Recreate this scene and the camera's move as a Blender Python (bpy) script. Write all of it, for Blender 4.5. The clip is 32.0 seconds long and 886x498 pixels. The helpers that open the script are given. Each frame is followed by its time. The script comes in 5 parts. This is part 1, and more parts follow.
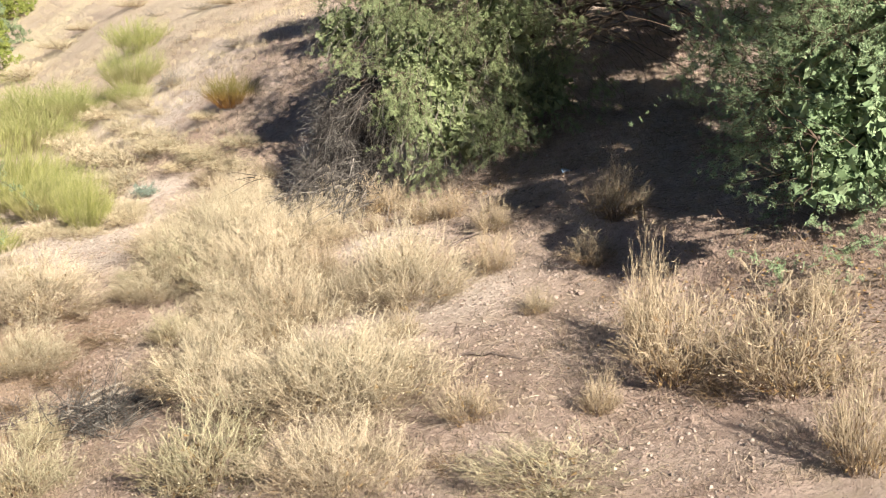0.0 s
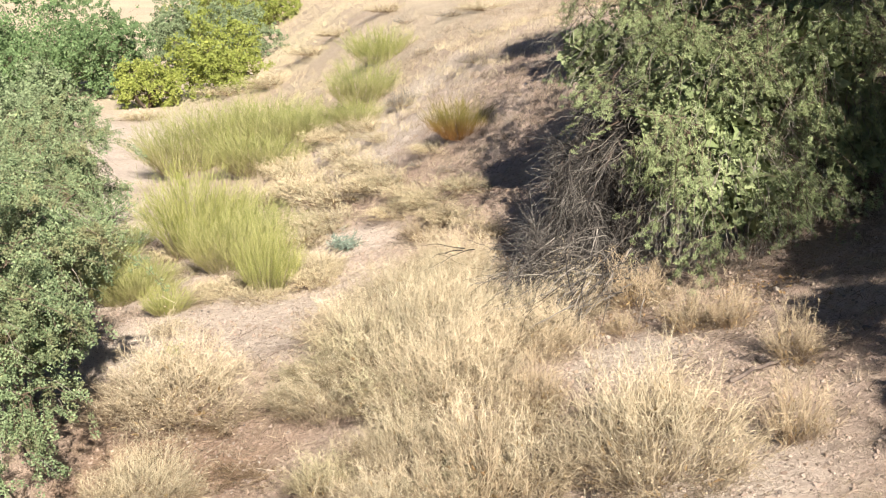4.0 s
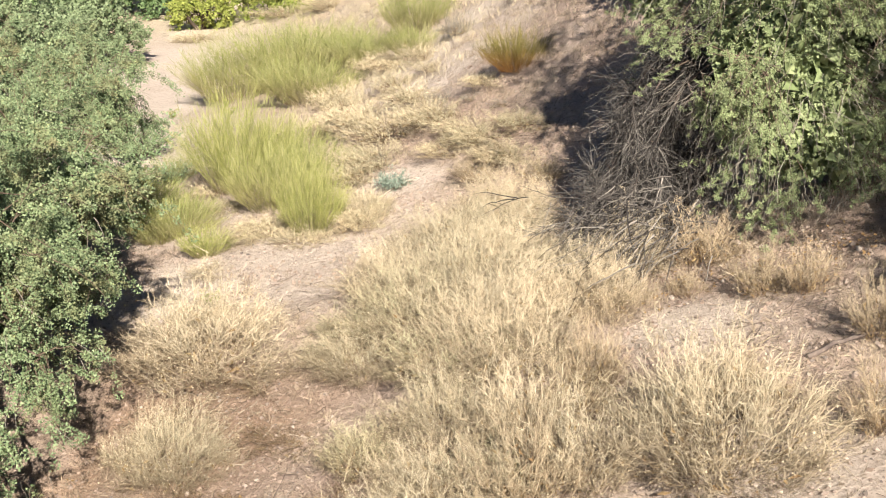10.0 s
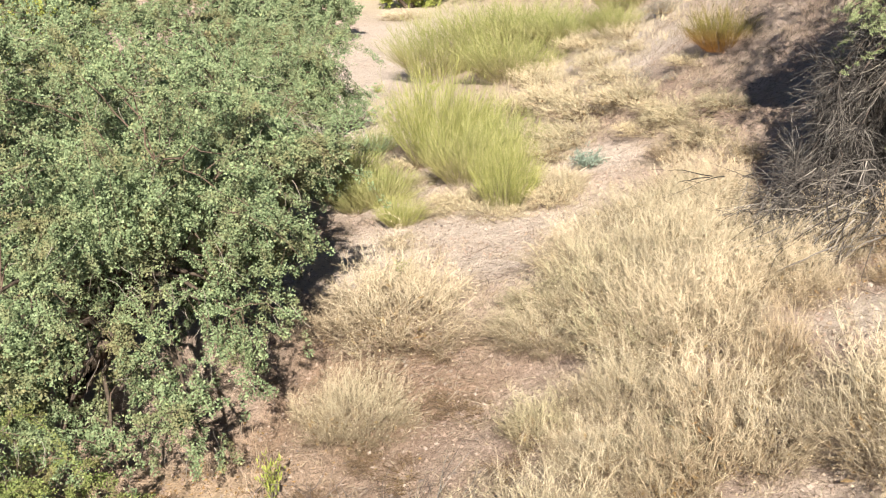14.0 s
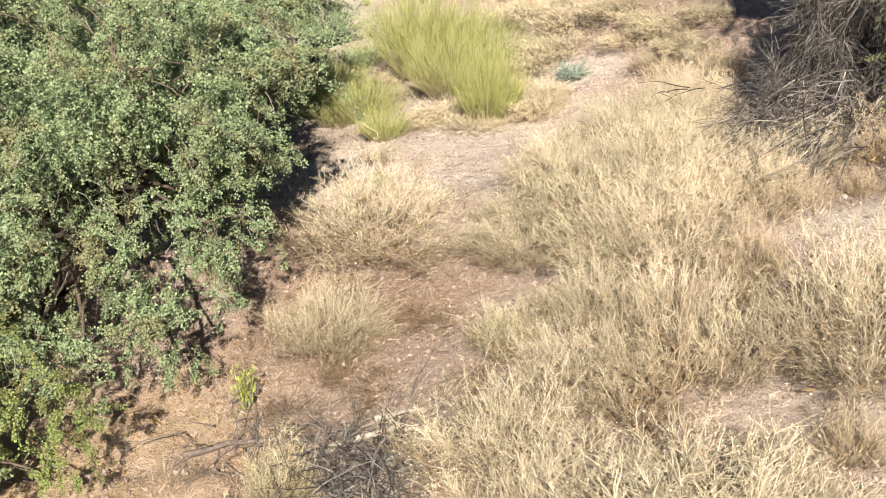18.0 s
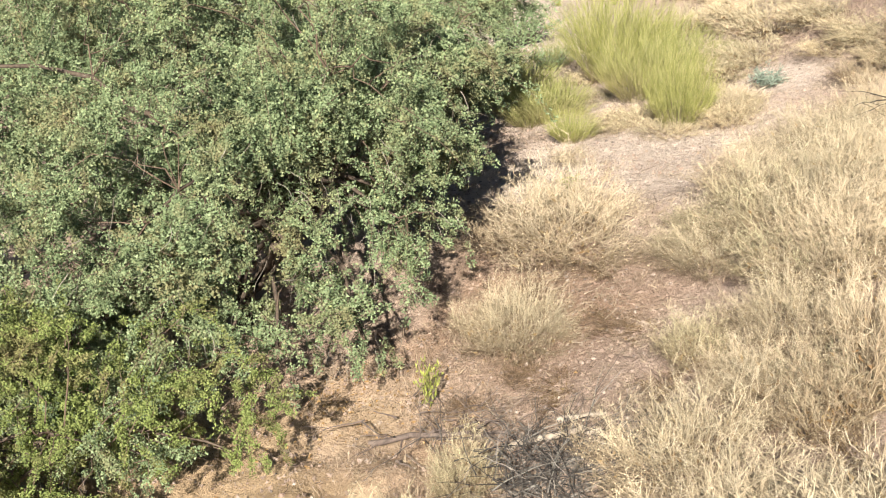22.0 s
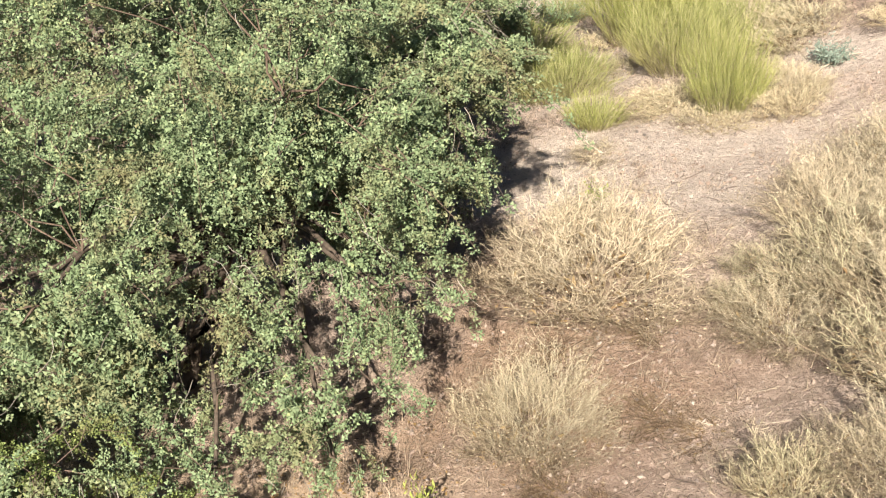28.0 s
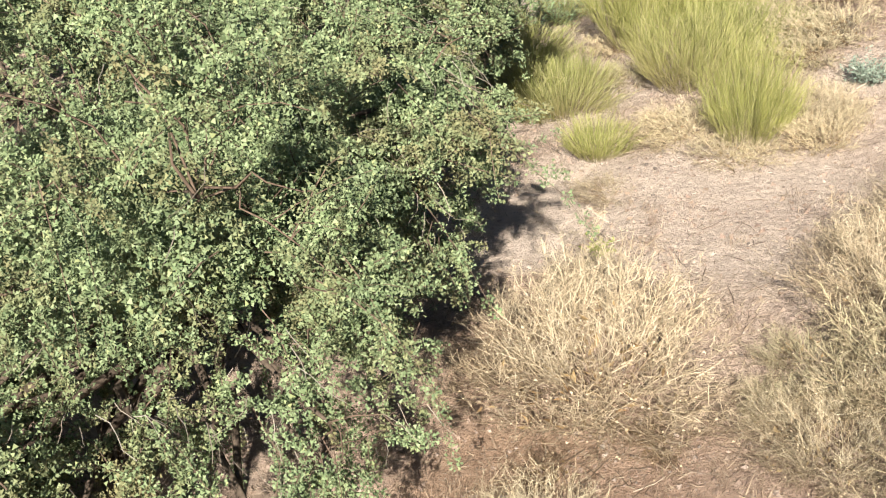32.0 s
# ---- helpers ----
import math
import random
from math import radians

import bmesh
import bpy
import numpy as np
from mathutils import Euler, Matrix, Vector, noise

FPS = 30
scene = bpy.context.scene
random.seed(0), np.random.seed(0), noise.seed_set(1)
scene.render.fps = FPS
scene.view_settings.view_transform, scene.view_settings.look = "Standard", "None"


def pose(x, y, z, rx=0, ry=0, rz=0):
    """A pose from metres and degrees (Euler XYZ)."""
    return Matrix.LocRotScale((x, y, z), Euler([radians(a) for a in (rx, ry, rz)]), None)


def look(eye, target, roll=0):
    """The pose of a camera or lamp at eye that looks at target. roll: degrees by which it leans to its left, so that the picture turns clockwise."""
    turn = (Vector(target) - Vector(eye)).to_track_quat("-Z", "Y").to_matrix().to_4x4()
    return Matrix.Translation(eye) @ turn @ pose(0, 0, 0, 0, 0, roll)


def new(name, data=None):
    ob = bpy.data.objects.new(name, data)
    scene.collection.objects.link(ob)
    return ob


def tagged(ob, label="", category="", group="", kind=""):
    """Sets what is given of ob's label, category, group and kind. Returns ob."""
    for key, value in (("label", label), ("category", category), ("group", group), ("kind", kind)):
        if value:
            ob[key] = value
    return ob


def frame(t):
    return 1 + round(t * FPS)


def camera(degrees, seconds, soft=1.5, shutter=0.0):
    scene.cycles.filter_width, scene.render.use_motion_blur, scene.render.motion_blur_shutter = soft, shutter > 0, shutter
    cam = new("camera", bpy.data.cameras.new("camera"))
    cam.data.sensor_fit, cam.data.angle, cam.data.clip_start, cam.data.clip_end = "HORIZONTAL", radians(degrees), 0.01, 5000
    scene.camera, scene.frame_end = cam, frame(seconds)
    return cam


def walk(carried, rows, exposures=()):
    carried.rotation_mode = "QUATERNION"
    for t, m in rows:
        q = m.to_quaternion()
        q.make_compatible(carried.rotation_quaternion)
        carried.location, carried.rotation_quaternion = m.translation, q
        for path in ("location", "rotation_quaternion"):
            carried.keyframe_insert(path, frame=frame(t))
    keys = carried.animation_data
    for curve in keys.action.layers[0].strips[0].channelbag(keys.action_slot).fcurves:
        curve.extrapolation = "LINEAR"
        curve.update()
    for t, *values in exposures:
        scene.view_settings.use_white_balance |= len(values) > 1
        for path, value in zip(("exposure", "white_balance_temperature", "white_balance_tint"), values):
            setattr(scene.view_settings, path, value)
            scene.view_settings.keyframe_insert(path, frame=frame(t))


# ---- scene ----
cam = camera(37.97, 32.0, soft=1.1)
# seconds, x, y, z, tilt, roll, turn
PATH = [
    (0.0, 0.000, 0.000, 4.000, 78.16, 0.06, -0.00),
    (0.5, 0.032, 0.701, 3.975, 78.24, 0.02, 2.30),
    (1.0, 0.057, 1.400, 3.961, 78.28, -0.04, 4.22),
    (1.5, 0.080, 2.085, 3.957, 78.30, -0.07, 6.09),
    (2.0, 0.089, 2.769, 3.965, 78.28, -0.05, 7.86),
    (2.5, 0.076, 3.438, 3.975, 78.28, -0.03, 9.44),
    (3.0, 0.035, 4.103, 3.986, 78.29, -0.05, 10.39),
    (3.5, -0.033, 4.788, 4.000, 78.29, -0.01, 11.21),
    (4.0, -0.119, 5.486, 4.015, 78.30, -0.02, 12.02),
    (4.5, -0.207, 6.134, 4.043, 78.31, -0.08, 12.43),
    (6.5, -0.385, 6.615, 4.088, 77.63, -0.19, 12.37),
    (7.0, -0.382, 6.599, 4.082, 77.07, -0.14, 12.36),
    (7.5, -0.345, 6.587, 4.079, 76.45, -0.11, 12.36),
    (8.0, -0.306, 6.590, 4.063, 75.26, -0.15, 12.32),
    (8.5, -0.281, 6.602, 4.070, 74.82, -0.10, 12.32),
    (9.0, -0.282, 6.596, 4.072, 74.80, -0.11, 13.26),
    (9.5, -0.275, 6.595, 4.072, 74.79, -0.09, 13.73),
    (10.0, -0.277, 6.594, 4.085, 74.76, -0.12, 14.69),
    (10.5, -0.280, 6.591, 4.092, 74.72, -0.15, 17.18),
    (11.0, -0.278, 6.579, 4.092, 74.70, -0.12, 19.83),
    (11.5, -0.262, 6.578, 4.093, 74.65, -0.18, 22.46),
    (12.0, -0.236, 6.583, 4.089, 74.65, -0.19, 23.74),
    (12.5, -0.219, 6.567, 4.016, 74.60, -0.25, 23.80),
    (13.0, -0.193, 6.577, 3.989, 74.61, -0.22, 23.82),
    (13.5, -0.170, 6.574, 3.990, 74.49, -0.10, 23.85),
    (14.0, -0.152, 6.576, 3.984, 74.01, -0.05, 23.89),
    (14.5, -0.133, 6.580, 3.968, 73.51, 0.05, 23.93),
    (16.5, -0.031, 6.671, 3.927, 71.27, 0.05, 23.83),
    (17.0, 0.002, 6.677, 3.924, 70.72, -0.01, 23.78),
    (17.5, 0.041, 6.681, 3.925, 70.34, -0.01, 23.72),
    (18.0, 0.064, 6.685, 3.933, 70.32, -0.00, 23.83),
    (18.5, 0.079, 6.697, 3.935, 70.35, 0.12, 25.26),
    (19.0, 0.101, 6.689, 3.945, 70.33, 0.13, 27.44),
    (19.5, 0.102, 6.667, 3.951, 70.32, 0.19, 28.84),
    (20.0, 0.079, 6.641, 3.950, 70.32, 0.29, 30.39),
    (20.5, 0.064, 6.633, 3.970, 70.28, 0.22, 31.97),
    (21.0, 0.045, 6.617, 3.978, 70.27, 0.22, 32.00),
    (21.5, 0.022, 6.594, 3.978, 70.28, 0.25, 32.02),
    (22.0, -0.012, 6.585, 3.974, 70.28, 0.27, 32.03),
    (22.5, -0.111, 6.700, 3.972, 70.32, 0.29, 32.01),
    (23.0, -0.277, 6.940, 3.975, 70.35, 0.33, 32.02),
    (23.5, -0.475, 7.217, 3.980, 70.31, 0.28, 32.00),
    (24.0, -0.635, 7.465, 3.980, 70.33, 0.27, 32.03),
    (24.5, -0.778, 7.690, 3.973, 70.02, 0.33, 32.04),
    (26.5, -1.482, 8.679, 4.005, 67.46, -0.07, 31.74),
    (27.0, -1.605, 8.925, 4.001, 67.37, -0.03, 31.77),
    (27.5, -1.713, 9.162, 4.007, 66.76, -0.08, 31.80),
    (28.0, -1.816, 9.381, 4.007, 66.44, -0.10, 31.77),
    (28.5, -1.906, 9.596, 4.018, 66.21, -0.07, 31.79),
    (29.0, -2.020, 9.818, 4.025, 65.99, -0.10, 31.77),
    (29.5, -2.148, 10.078, 4.022, 65.79, -0.08, 31.78),
    (30.0, -2.278, 10.345, 4.031, 65.60, -0.07, 31.79),
    (30.5, -2.415, 10.609, 4.038, 65.22, -0.03, 31.77),
    (31.0, -2.539, 10.849, 4.043, 64.80, 0.01, 31.77),
    (31.5, -2.645, 11.067, 4.050, 64.77, -0.00, 31.79),
    (32.0, -2.761, 11.272, 4.048, 64.80, -0.01, 31.72),
]
walk(cam, [(t, pose(x, y, z, a, b, c)) for t, x, y, z, a, b, c in PATH], [(0.0, 1.56), (32.0, 1.56)])

# ---------------------------------------------------------------- light
SUN_EL, SHADOW_TURN = 29.0, 24.0      # degrees; shadows fall ahead, turned to the left
world = bpy.data.worlds.new("sky")
scene.world = world
world.use_nodes = True
wn = world.node_tree
sky = wn.nodes.new("ShaderNodeTexSky")
sky.sky_type, sky.sun_disc = "NISHITA", False
sky.sun_elevation = radians(SUN_EL)
sky.sun_rotation = radians(180 - SHADOW_TURN)
sky.air_density, sky.dust_density, sky.altitude = 0.45, 0.4, 1500
wn.nodes["Background"].inputs["Strength"].default_value = 0.05
wn.links.new(sky.outputs[0], wn.nodes["Background"].inputs["Color"])
sun_data = bpy.data.lights.new("sun", "SUN")
sun_data.energy, sun_data.angle, sun_data.color = 5.0, radians(0.55), (1.0, 0.955, 0.87)
sun = new("sun", sun_data)
flat = math.cos(radians(SUN_EL))
sun_way = Vector((-math.sin(radians(SHADOW_TURN)) * flat, math.cos(radians(SHADOW_TURN)) * flat, -math.sin(radians(SUN_EL))))
sun.matrix_world = look((10, -30, 30), Vector((10, -30, 30)) + sun_way)

# ---------------------------------------------------------------- materials


def material(name, rough=0.9, spec=0.2):
    m = bpy.data.materials.new(name)
    m.use_nodes = True
    b = m.node_tree.nodes["Principled BSDF"]
    b.inputs["Roughness"].default_value = rough
    b.inputs["Specular IOR Level"].default_value = spec
    return m, m.node_tree, b


def ramp(tree, fac, stops):
    r = tree.nodes.new("ShaderNodeValToRGB")
    while len(r.color_ramp.elements) < len(stops):
        r.color_ramp.elements.new(0.5)
    for e, (p, c) in zip(r.color_ramp.elements, stops):
        e.position, e.color = p, (*c, 1)
    tree.links.new(fac, r.inputs[0])
    return r.outputs[0]


def noise_tex(tree, scale, detail=4.0, rough=0.6, coords=None):
    n = tree.nodes.new("ShaderNodeTexNoise")
    n.inputs["Scale"].default_value, n.inputs["Detail"].default_value, n.inputs["Roughness"].default_value = scale, detail, rough
    if coords is not None:
        tree.links.new(coords, n.inputs["Vector"])
    return n.outputs["Fac"]


def mix(tree, fac, a, b, blend="MIX"):
    n = tree.nodes.new("ShaderNodeMix")
    n.data_type, n.blend_type = "RGBA", blend
    for sock, v in ((n.inputs[0], fac), (n.inputs[6], a), (n.inputs[7], b)):
        if isinstance(v, (int, float)):
            sock.default_value = v
        elif isinstance(v, tuple):
            sock.default_value = (*v, 1)
        else:
            tree.links.new(v, sock)
    return n.outputs[2]


def plant_material(name, stops, rough=0.8, spec=0.15, through_light=0.0, root=None, root_height=0.25, wilt=None):
    """Stems and leaves: a colour for each island and each plant; root: the colour of old wood at the foot, with painted
    shade in dry bushes.
    """
    m, t, b = material(name, rough, spec)
    geo = t.nodes.new("ShaderNodeNewGeometry")
    info = t.nodes.new("ShaderNodeObjectInfo")
    col = ramp(t, geo.outputs["Random Per Island"], stops)
    obj = t.nodes.new("ShaderNodeTexCoord")
    col = mix(t, 0.75, col, ramp(t, noise_tex(t, 2.6, 3, coords=obj.outputs["Object"]), [(0.3, (0.72, 0.74, 0.72)), (0.7, (1.22, 1.2, 1.12))]), "MULTIPLY")
    col = mix(t, 0.55, col, ramp(t, info.outputs["Random"], [(0.0, (0.78, 0.8, 0.74)), (0.5, (1.0, 0.98, 0.95)), (1.0, (1.2, 1.14, 1.08))]), "MULTIPLY")
    if wilt is not None:
        dry = ramp(t, noise_tex(t, 1.5, 5, 0.65, obj.outputs["Object"]), [(0.5, (0, 0, 0)), (0.64, (0.8, 0.8, 0.8))])
        col = mix(t, dry, col, wilt)
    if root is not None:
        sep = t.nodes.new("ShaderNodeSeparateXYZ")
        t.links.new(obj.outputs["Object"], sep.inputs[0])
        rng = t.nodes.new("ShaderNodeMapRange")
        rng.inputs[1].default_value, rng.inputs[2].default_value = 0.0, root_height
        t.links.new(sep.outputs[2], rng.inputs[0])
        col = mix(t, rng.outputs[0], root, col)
    t.links.new(col, b.inputs["Base Color"])
    if through_light:
        tr = t.nodes.new("ShaderNodeBsdfTranslucent")
        t.links.new(col, tr.inputs[0])
        mx = t.nodes.new("ShaderNodeMixShader")
        mx.inputs[0].default_value = through_light
        t.links.new(b.outputs[0], mx.inputs[1])
        t.links.new(tr.outputs[0], mx.inputs[2])
        t.links.new(mx.outputs[0], t.nodes["Material Output"].inputs[0])
    return m


# Straw, tan and greenish roots: brown old wood, darkened for shade inside the bush.
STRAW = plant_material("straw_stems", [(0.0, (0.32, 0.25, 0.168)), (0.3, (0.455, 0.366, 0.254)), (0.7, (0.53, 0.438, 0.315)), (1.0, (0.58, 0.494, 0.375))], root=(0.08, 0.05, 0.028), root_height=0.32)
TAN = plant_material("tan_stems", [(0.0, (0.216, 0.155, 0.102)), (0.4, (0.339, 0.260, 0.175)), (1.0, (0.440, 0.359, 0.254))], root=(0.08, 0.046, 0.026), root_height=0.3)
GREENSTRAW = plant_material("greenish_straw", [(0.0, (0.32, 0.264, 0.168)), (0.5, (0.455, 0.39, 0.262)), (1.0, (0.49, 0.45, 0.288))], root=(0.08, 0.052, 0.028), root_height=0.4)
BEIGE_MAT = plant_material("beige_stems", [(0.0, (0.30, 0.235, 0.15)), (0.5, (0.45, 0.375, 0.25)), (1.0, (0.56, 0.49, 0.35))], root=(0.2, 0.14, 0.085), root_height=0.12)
SEED = plant_material("seed_heads", [(0.0, (0.32, 0.25, 0.165)), (1.0, (0.52, 0.435, 0.315))])
DEADLEAF = plant_material("dead_leaves", [(0.0, (0.168, 0.098, 0.049)), (1.0, (0.308, 0.217, 0.112))])
BROOM = plant_material("broom_green", [(0.0, (0.185, 0.2, 0.055)), (0.5, (0.305, 0.312, 0.105)), (1.0, (0.45, 0.42, 0.21))], through_light=0.3, root=(0.231, 0.196, 0.084), root_height=0.3)
BROOM_OLIVE = plant_material("broom_olive", [(0.0, (0.19, 0.205, 0.06)), (0.5, (0.31, 0.315, 0.115)), (1.0, (0.46, 0.42, 0.23))], through_light=0.3, root=(0.252, 0.203, 0.098), root_height=0.5)
BLUE = plant_material("blue_green_leaves", [(0.0, (0.15, 0.19, 0.15)), (1.0, (0.26, 0.3, 0.25))], rough=0.6)
LEAF = plant_material("mesquite_leaves", [(0.0, (0.1, 0.142, 0.07)), (0.5, (0.175, 0.222, 0.118)), (0.9, (0.232, 0.286, 0.166)), (1.0, (0.26, 0.29, 0.14))], rough=0.7, spec=0.12, through_light=0.14, wilt=(0.2, 0.17, 0.085))
LEAF_SPRING = plant_material("young_leaves", [(0.0, (0.15, 0.185, 0.06)), (0.5, (0.215, 0.26, 0.088)), (1.0, (0.3, 0.33, 0.12))], rough=0.7, spec=0.12, through_light=0.25, wilt=(0.22, 0.18, 0.09))
LEAF_PALE = plant_material("pale_leaves", [(0.0, (0.180, 0.243, 0.127)), (0.5, (0.242, 0.322, 0.180)), (1.0, (0.307, 0.376, 0.220))], rough=0.7, spec=0.12, through_light=0.2)
LEAF_OLIVE = plant_material("dusty_leaves", [(0.0, (0.18, 0.215, 0.1)), (0.5, (0.26, 0.3, 0.15)), (1.0, (0.34, 0.37, 0.2))], rough=0.6, through_light=0.15)
LEAF_YELLOW = plant_material("yellow_green_leaves", [(0.0, (0.2, 0.23, 0.055)), (0.5, (0.275, 0.31, 0.075)), (1.0, (0.36, 0.375, 0.11))], through_light=0.3)
LEAF_FAR = plant_material("far_leaves", [(0.0, (0.097, 0.152, 0.064)), (0.5, (0.152, 0.225, 0.101)), (1.0, (0.209, 0.281, 0.136))], through_light=0.25)
LEAF_GREY = plant_material("grey_green_leaves", [(0.0, (0.13, 0.17, 0.09)), (0.5, (0.18, 0.225, 0.125)), (1.0, (0.235, 0.28, 0.165))], through_light=0.25)
DEADTWIG = plant_material("grey_dead_twigs", [(0.0, (0.027, 0.023, 0.022)), (0.5, (0.06, 0.052, 0.048)), (0.8, (0.13, 0.115, 0.105)), (1.0, (0.24, 0.215, 0.195))])
HANGTWIG = plant_material("hanging_twigs", [(0.0, (0.12, 0.1, 0.082)), (0.5, (0.2, 0.172, 0.145)), (1.0, (0.29, 0.26, 0.225))])
BROWNGRASS = plant_material("brown_grass", [(0.0, (0.09, 0.072, 0.022)), (0.5, (0.15, 0.12, 0.036)), (1.0, (0.2, 0.165, 0.055))], root=(0.26, 0.12, 0.035), root_height=0.45)
LITTER = plant_material("dry_litter", [(0.0, (0.098, 0.0665, 0.049)), (0.5, (0.21, 0.154, 0.115)), (1.0, (0.378, 0.301, 0.224))])
TWIGLITTER = plant_material("twig_litter", [(0.0, (0.05, 0.035, 0.027)), (0.55, (0.13, 0.095, 0.072)), (0.8, (0.21, 0.165, 0.13)), (1.0, (0.38, 0.32, 0.255))])
LEAFLITTER = plant_material("fallen_leaves", [(0.0, (0.13, 0.075, 0.035)), (0.5, (0.235, 0.14, 0.06)), (1.0, (0.34, 0.22, 0.1))])
YGRASS = plant_material("dry_grass", [(0.0, (0.36, 0.285, 0.185)), (1.0, (0.53, 0.44, 0.3))])


def bark_material(name, dark, light):
    m, t, b = material(name, 0.9, 0.1)
    tc = t.nodes.new("ShaderNodeTexCoord")
    mp = t.nodes.new("ShaderNodeMapping")
    mp.inputs["Scale"].default_value = (14, 14, 4)
    t.links.new(tc.outputs["Object"], mp.inputs["Vector"])
    n = noise_tex(t, 2.0, 6, 0.7, mp.outputs[0])
    t.links.new(ramp(t, n, [(0.3, dark), (0.7, light)]), b.inputs["Base Color"])
    bu = t.nodes.new("ShaderNodeBump")
    bu.inputs["Strength"].default_value, bu.inputs["Distance"].default_value = 0.6, 0.01
    t.links.new(n, bu.inputs["Height"])
    t.links.new(bu.outputs[0], b.inputs["Normal"])
    return m


BARK = bark_material("mesquite_bark", (0.04, 0.03, 0.023), (0.14, 0.105, 0.078))
REDBARK = bark_material("red_twig_bark", (0.06, 0.042, 0.03), (0.15, 0.105, 0.075))
DEADWOOD = bark_material("bleached_wood", (0.204, 0.156, 0.116), (0.422, 0.354, 0.279))
DARKWOOD = bark_material("dark_dead_wood", (0.06, 0.045, 0.04), (0.17, 0.13, 0.105))


def ground_material():
    m, t, b = material("dry_wash_soil", 0.95, 0.1)
    tc = t.nodes.new("ShaderNodeTexCoord")
    g = tc.outputs["Object"]
    base = ramp(t, noise_tex(t, 0.45, 6, 0.62, g), [(0.28, (0.315, 0.215, 0.165)), (0.5, (0.425, 0.312, 0.245)), (0.72, (0.53, 0.412, 0.333))])
    fine = ramp(t, noise_tex(t, 9.0, 8, 0.72, g), [(0.3, (0.66, 0.64, 0.63)), (0.55, (1.0, 1.0, 1.0)), (0.75, (1.22, 1.2, 1.17))])
    col = mix(t, 0.9, base, fine, "MULTIPLY")
    straw = ramp(t, noise_tex(t, 1.7, 5, 0.7, g), [(0.5, (0, 0, 0)), (0.68, (1, 1, 1))])
    col = mix(t, straw, col, mix(t, 0.5, col, (0.36, 0.285, 0.19)))
    silt = t.nodes.new("ShaderNodeAttribute")
    silt.attribute_name = "silt"
    col = mix(t, silt.outputs["Fac"], col, mix(t, 0.8, (0.6, 0.488, 0.4), fine, "MULTIPLY"))
    thatch = t.nodes.new("ShaderNodeAttribute")
    thatch.attribute_name = "thatch"
    col = mix(t, thatch.outputs["Fac"], col, mix(t, 0.9, (0.57, 0.465, 0.32), fine, "MULTIPLY"))
    crust = t.nodes.new("ShaderNodeAttribute")
    crust.attribute_name = "crust"
    col = mix(t, crust.outputs["Fac"], col, mix(t, 0.9, (0.33, 0.215, 0.14), fine, "MULTIPLY"))
    clay = t.nodes.new("ShaderNodeAttribute")
    clay.attribute_name = "clay"
    col = mix(t, clay.outputs["Fac"], col, mix(t, 0.95, (0.46, 0.325, 0.195), fine, "MULTIPLY"))
    vor = t.nodes.new("ShaderNodeTexVoronoi")
    vor.inputs["Scale"].default_value = 34
    t.links.new(g, vor.inputs["Vector"])
    peb = ramp(t, vor.outputs["Distance"], [(0.18, (1, 1, 1)), (0.3, (0, 0, 0))])
    sepc = t.nodes.new("ShaderNodeSeparateColor")
    t.links.new(vor.outputs["Color"], sepc.inputs[0])
    some = ramp(t, sepc.outputs[0], [(0.62, (0, 0, 0)), (0.64, (1, 1, 1))])
    both = mix(t, 1.0, peb, some, "MULTIPLY")
    col = mix(t, both, col, ramp(t, sepc.outputs[1], [(0.0, (0.18, 0.13, 0.105)), (1.0, (0.44, 0.36, 0.295))]))
    t.links.new(col, b.inputs["Base Color"])
    b1 = t.nodes.new("ShaderNodeBump")
    b1.inputs["Strength"].default_value, b1.inputs["Distance"].default_value = 1.0, 0.1
    t.links.new(noise_tex(t, 7.0, 8, 0.75, g), b1.inputs["Height"])
    b2 = t.nodes.new("ShaderNodeBump")
    b2.inputs["Strength"].default_value, b2.inputs["Distance"].default_value = 0.8, 0.012
    t.links.new(both, b2.inputs["Height"])
    t.links.new(b1.outputs[0], b2.inputs["Normal"])
    t.links.new(b2.outputs[0], b.inputs["Normal"])
    return m


SOIL = ground_material()


def stone_material():
    m, t, b = material("field_stone", 0.85, 0.25)
    info = t.nodes.new("ShaderNodeObjectInfo")
    geo = t.nodes.new("ShaderNodeNewGeometry")
    tc = t.nodes.new("ShaderNodeTexCoord")
    add = t.nodes.new("ShaderNodeMath")
    add.operation = "FRACT"
    s = t.nodes.new("ShaderNodeMath")
    t.links.new(info.outputs["Random"], s.inputs[0])
    t.links.new(geo.outputs["Random Per Island"], s.inputs[1])
    t.links.new(s.outputs[0], add.inputs[0])
    base = ramp(t, add.outputs[0], [(0.0, (0.12, 0.095, 0.08)), (0.4, (0.26, 0.195, 0.155)), (0.8, (0.31, 0.24, 0.19)), (1.0, (0.37, 0.305, 0.25))])
    t.links.new(mix(t, 0.6, base, ramp(t, noise_tex(t, 30, 5, 0.7, tc.outputs["Object"]), [(0.3, (0.7, 0.7, 0.7)), (0.7, (1.2, 1.2, 1.2))]), "MULTIPLY"), b.inputs["Base Color"])
    return m


STONE = stone_material()

# ---------------------------------------------------------------- the lie of the land
RNG = np.random.default_rng(7)
BANK_U = np.array([-60, -30, -14, -7.5, -6, -5, -4.2, -2.7, -1.2, 0, 1.2, 2.4, 3.6, 5.5, 9, 20, 80], float)
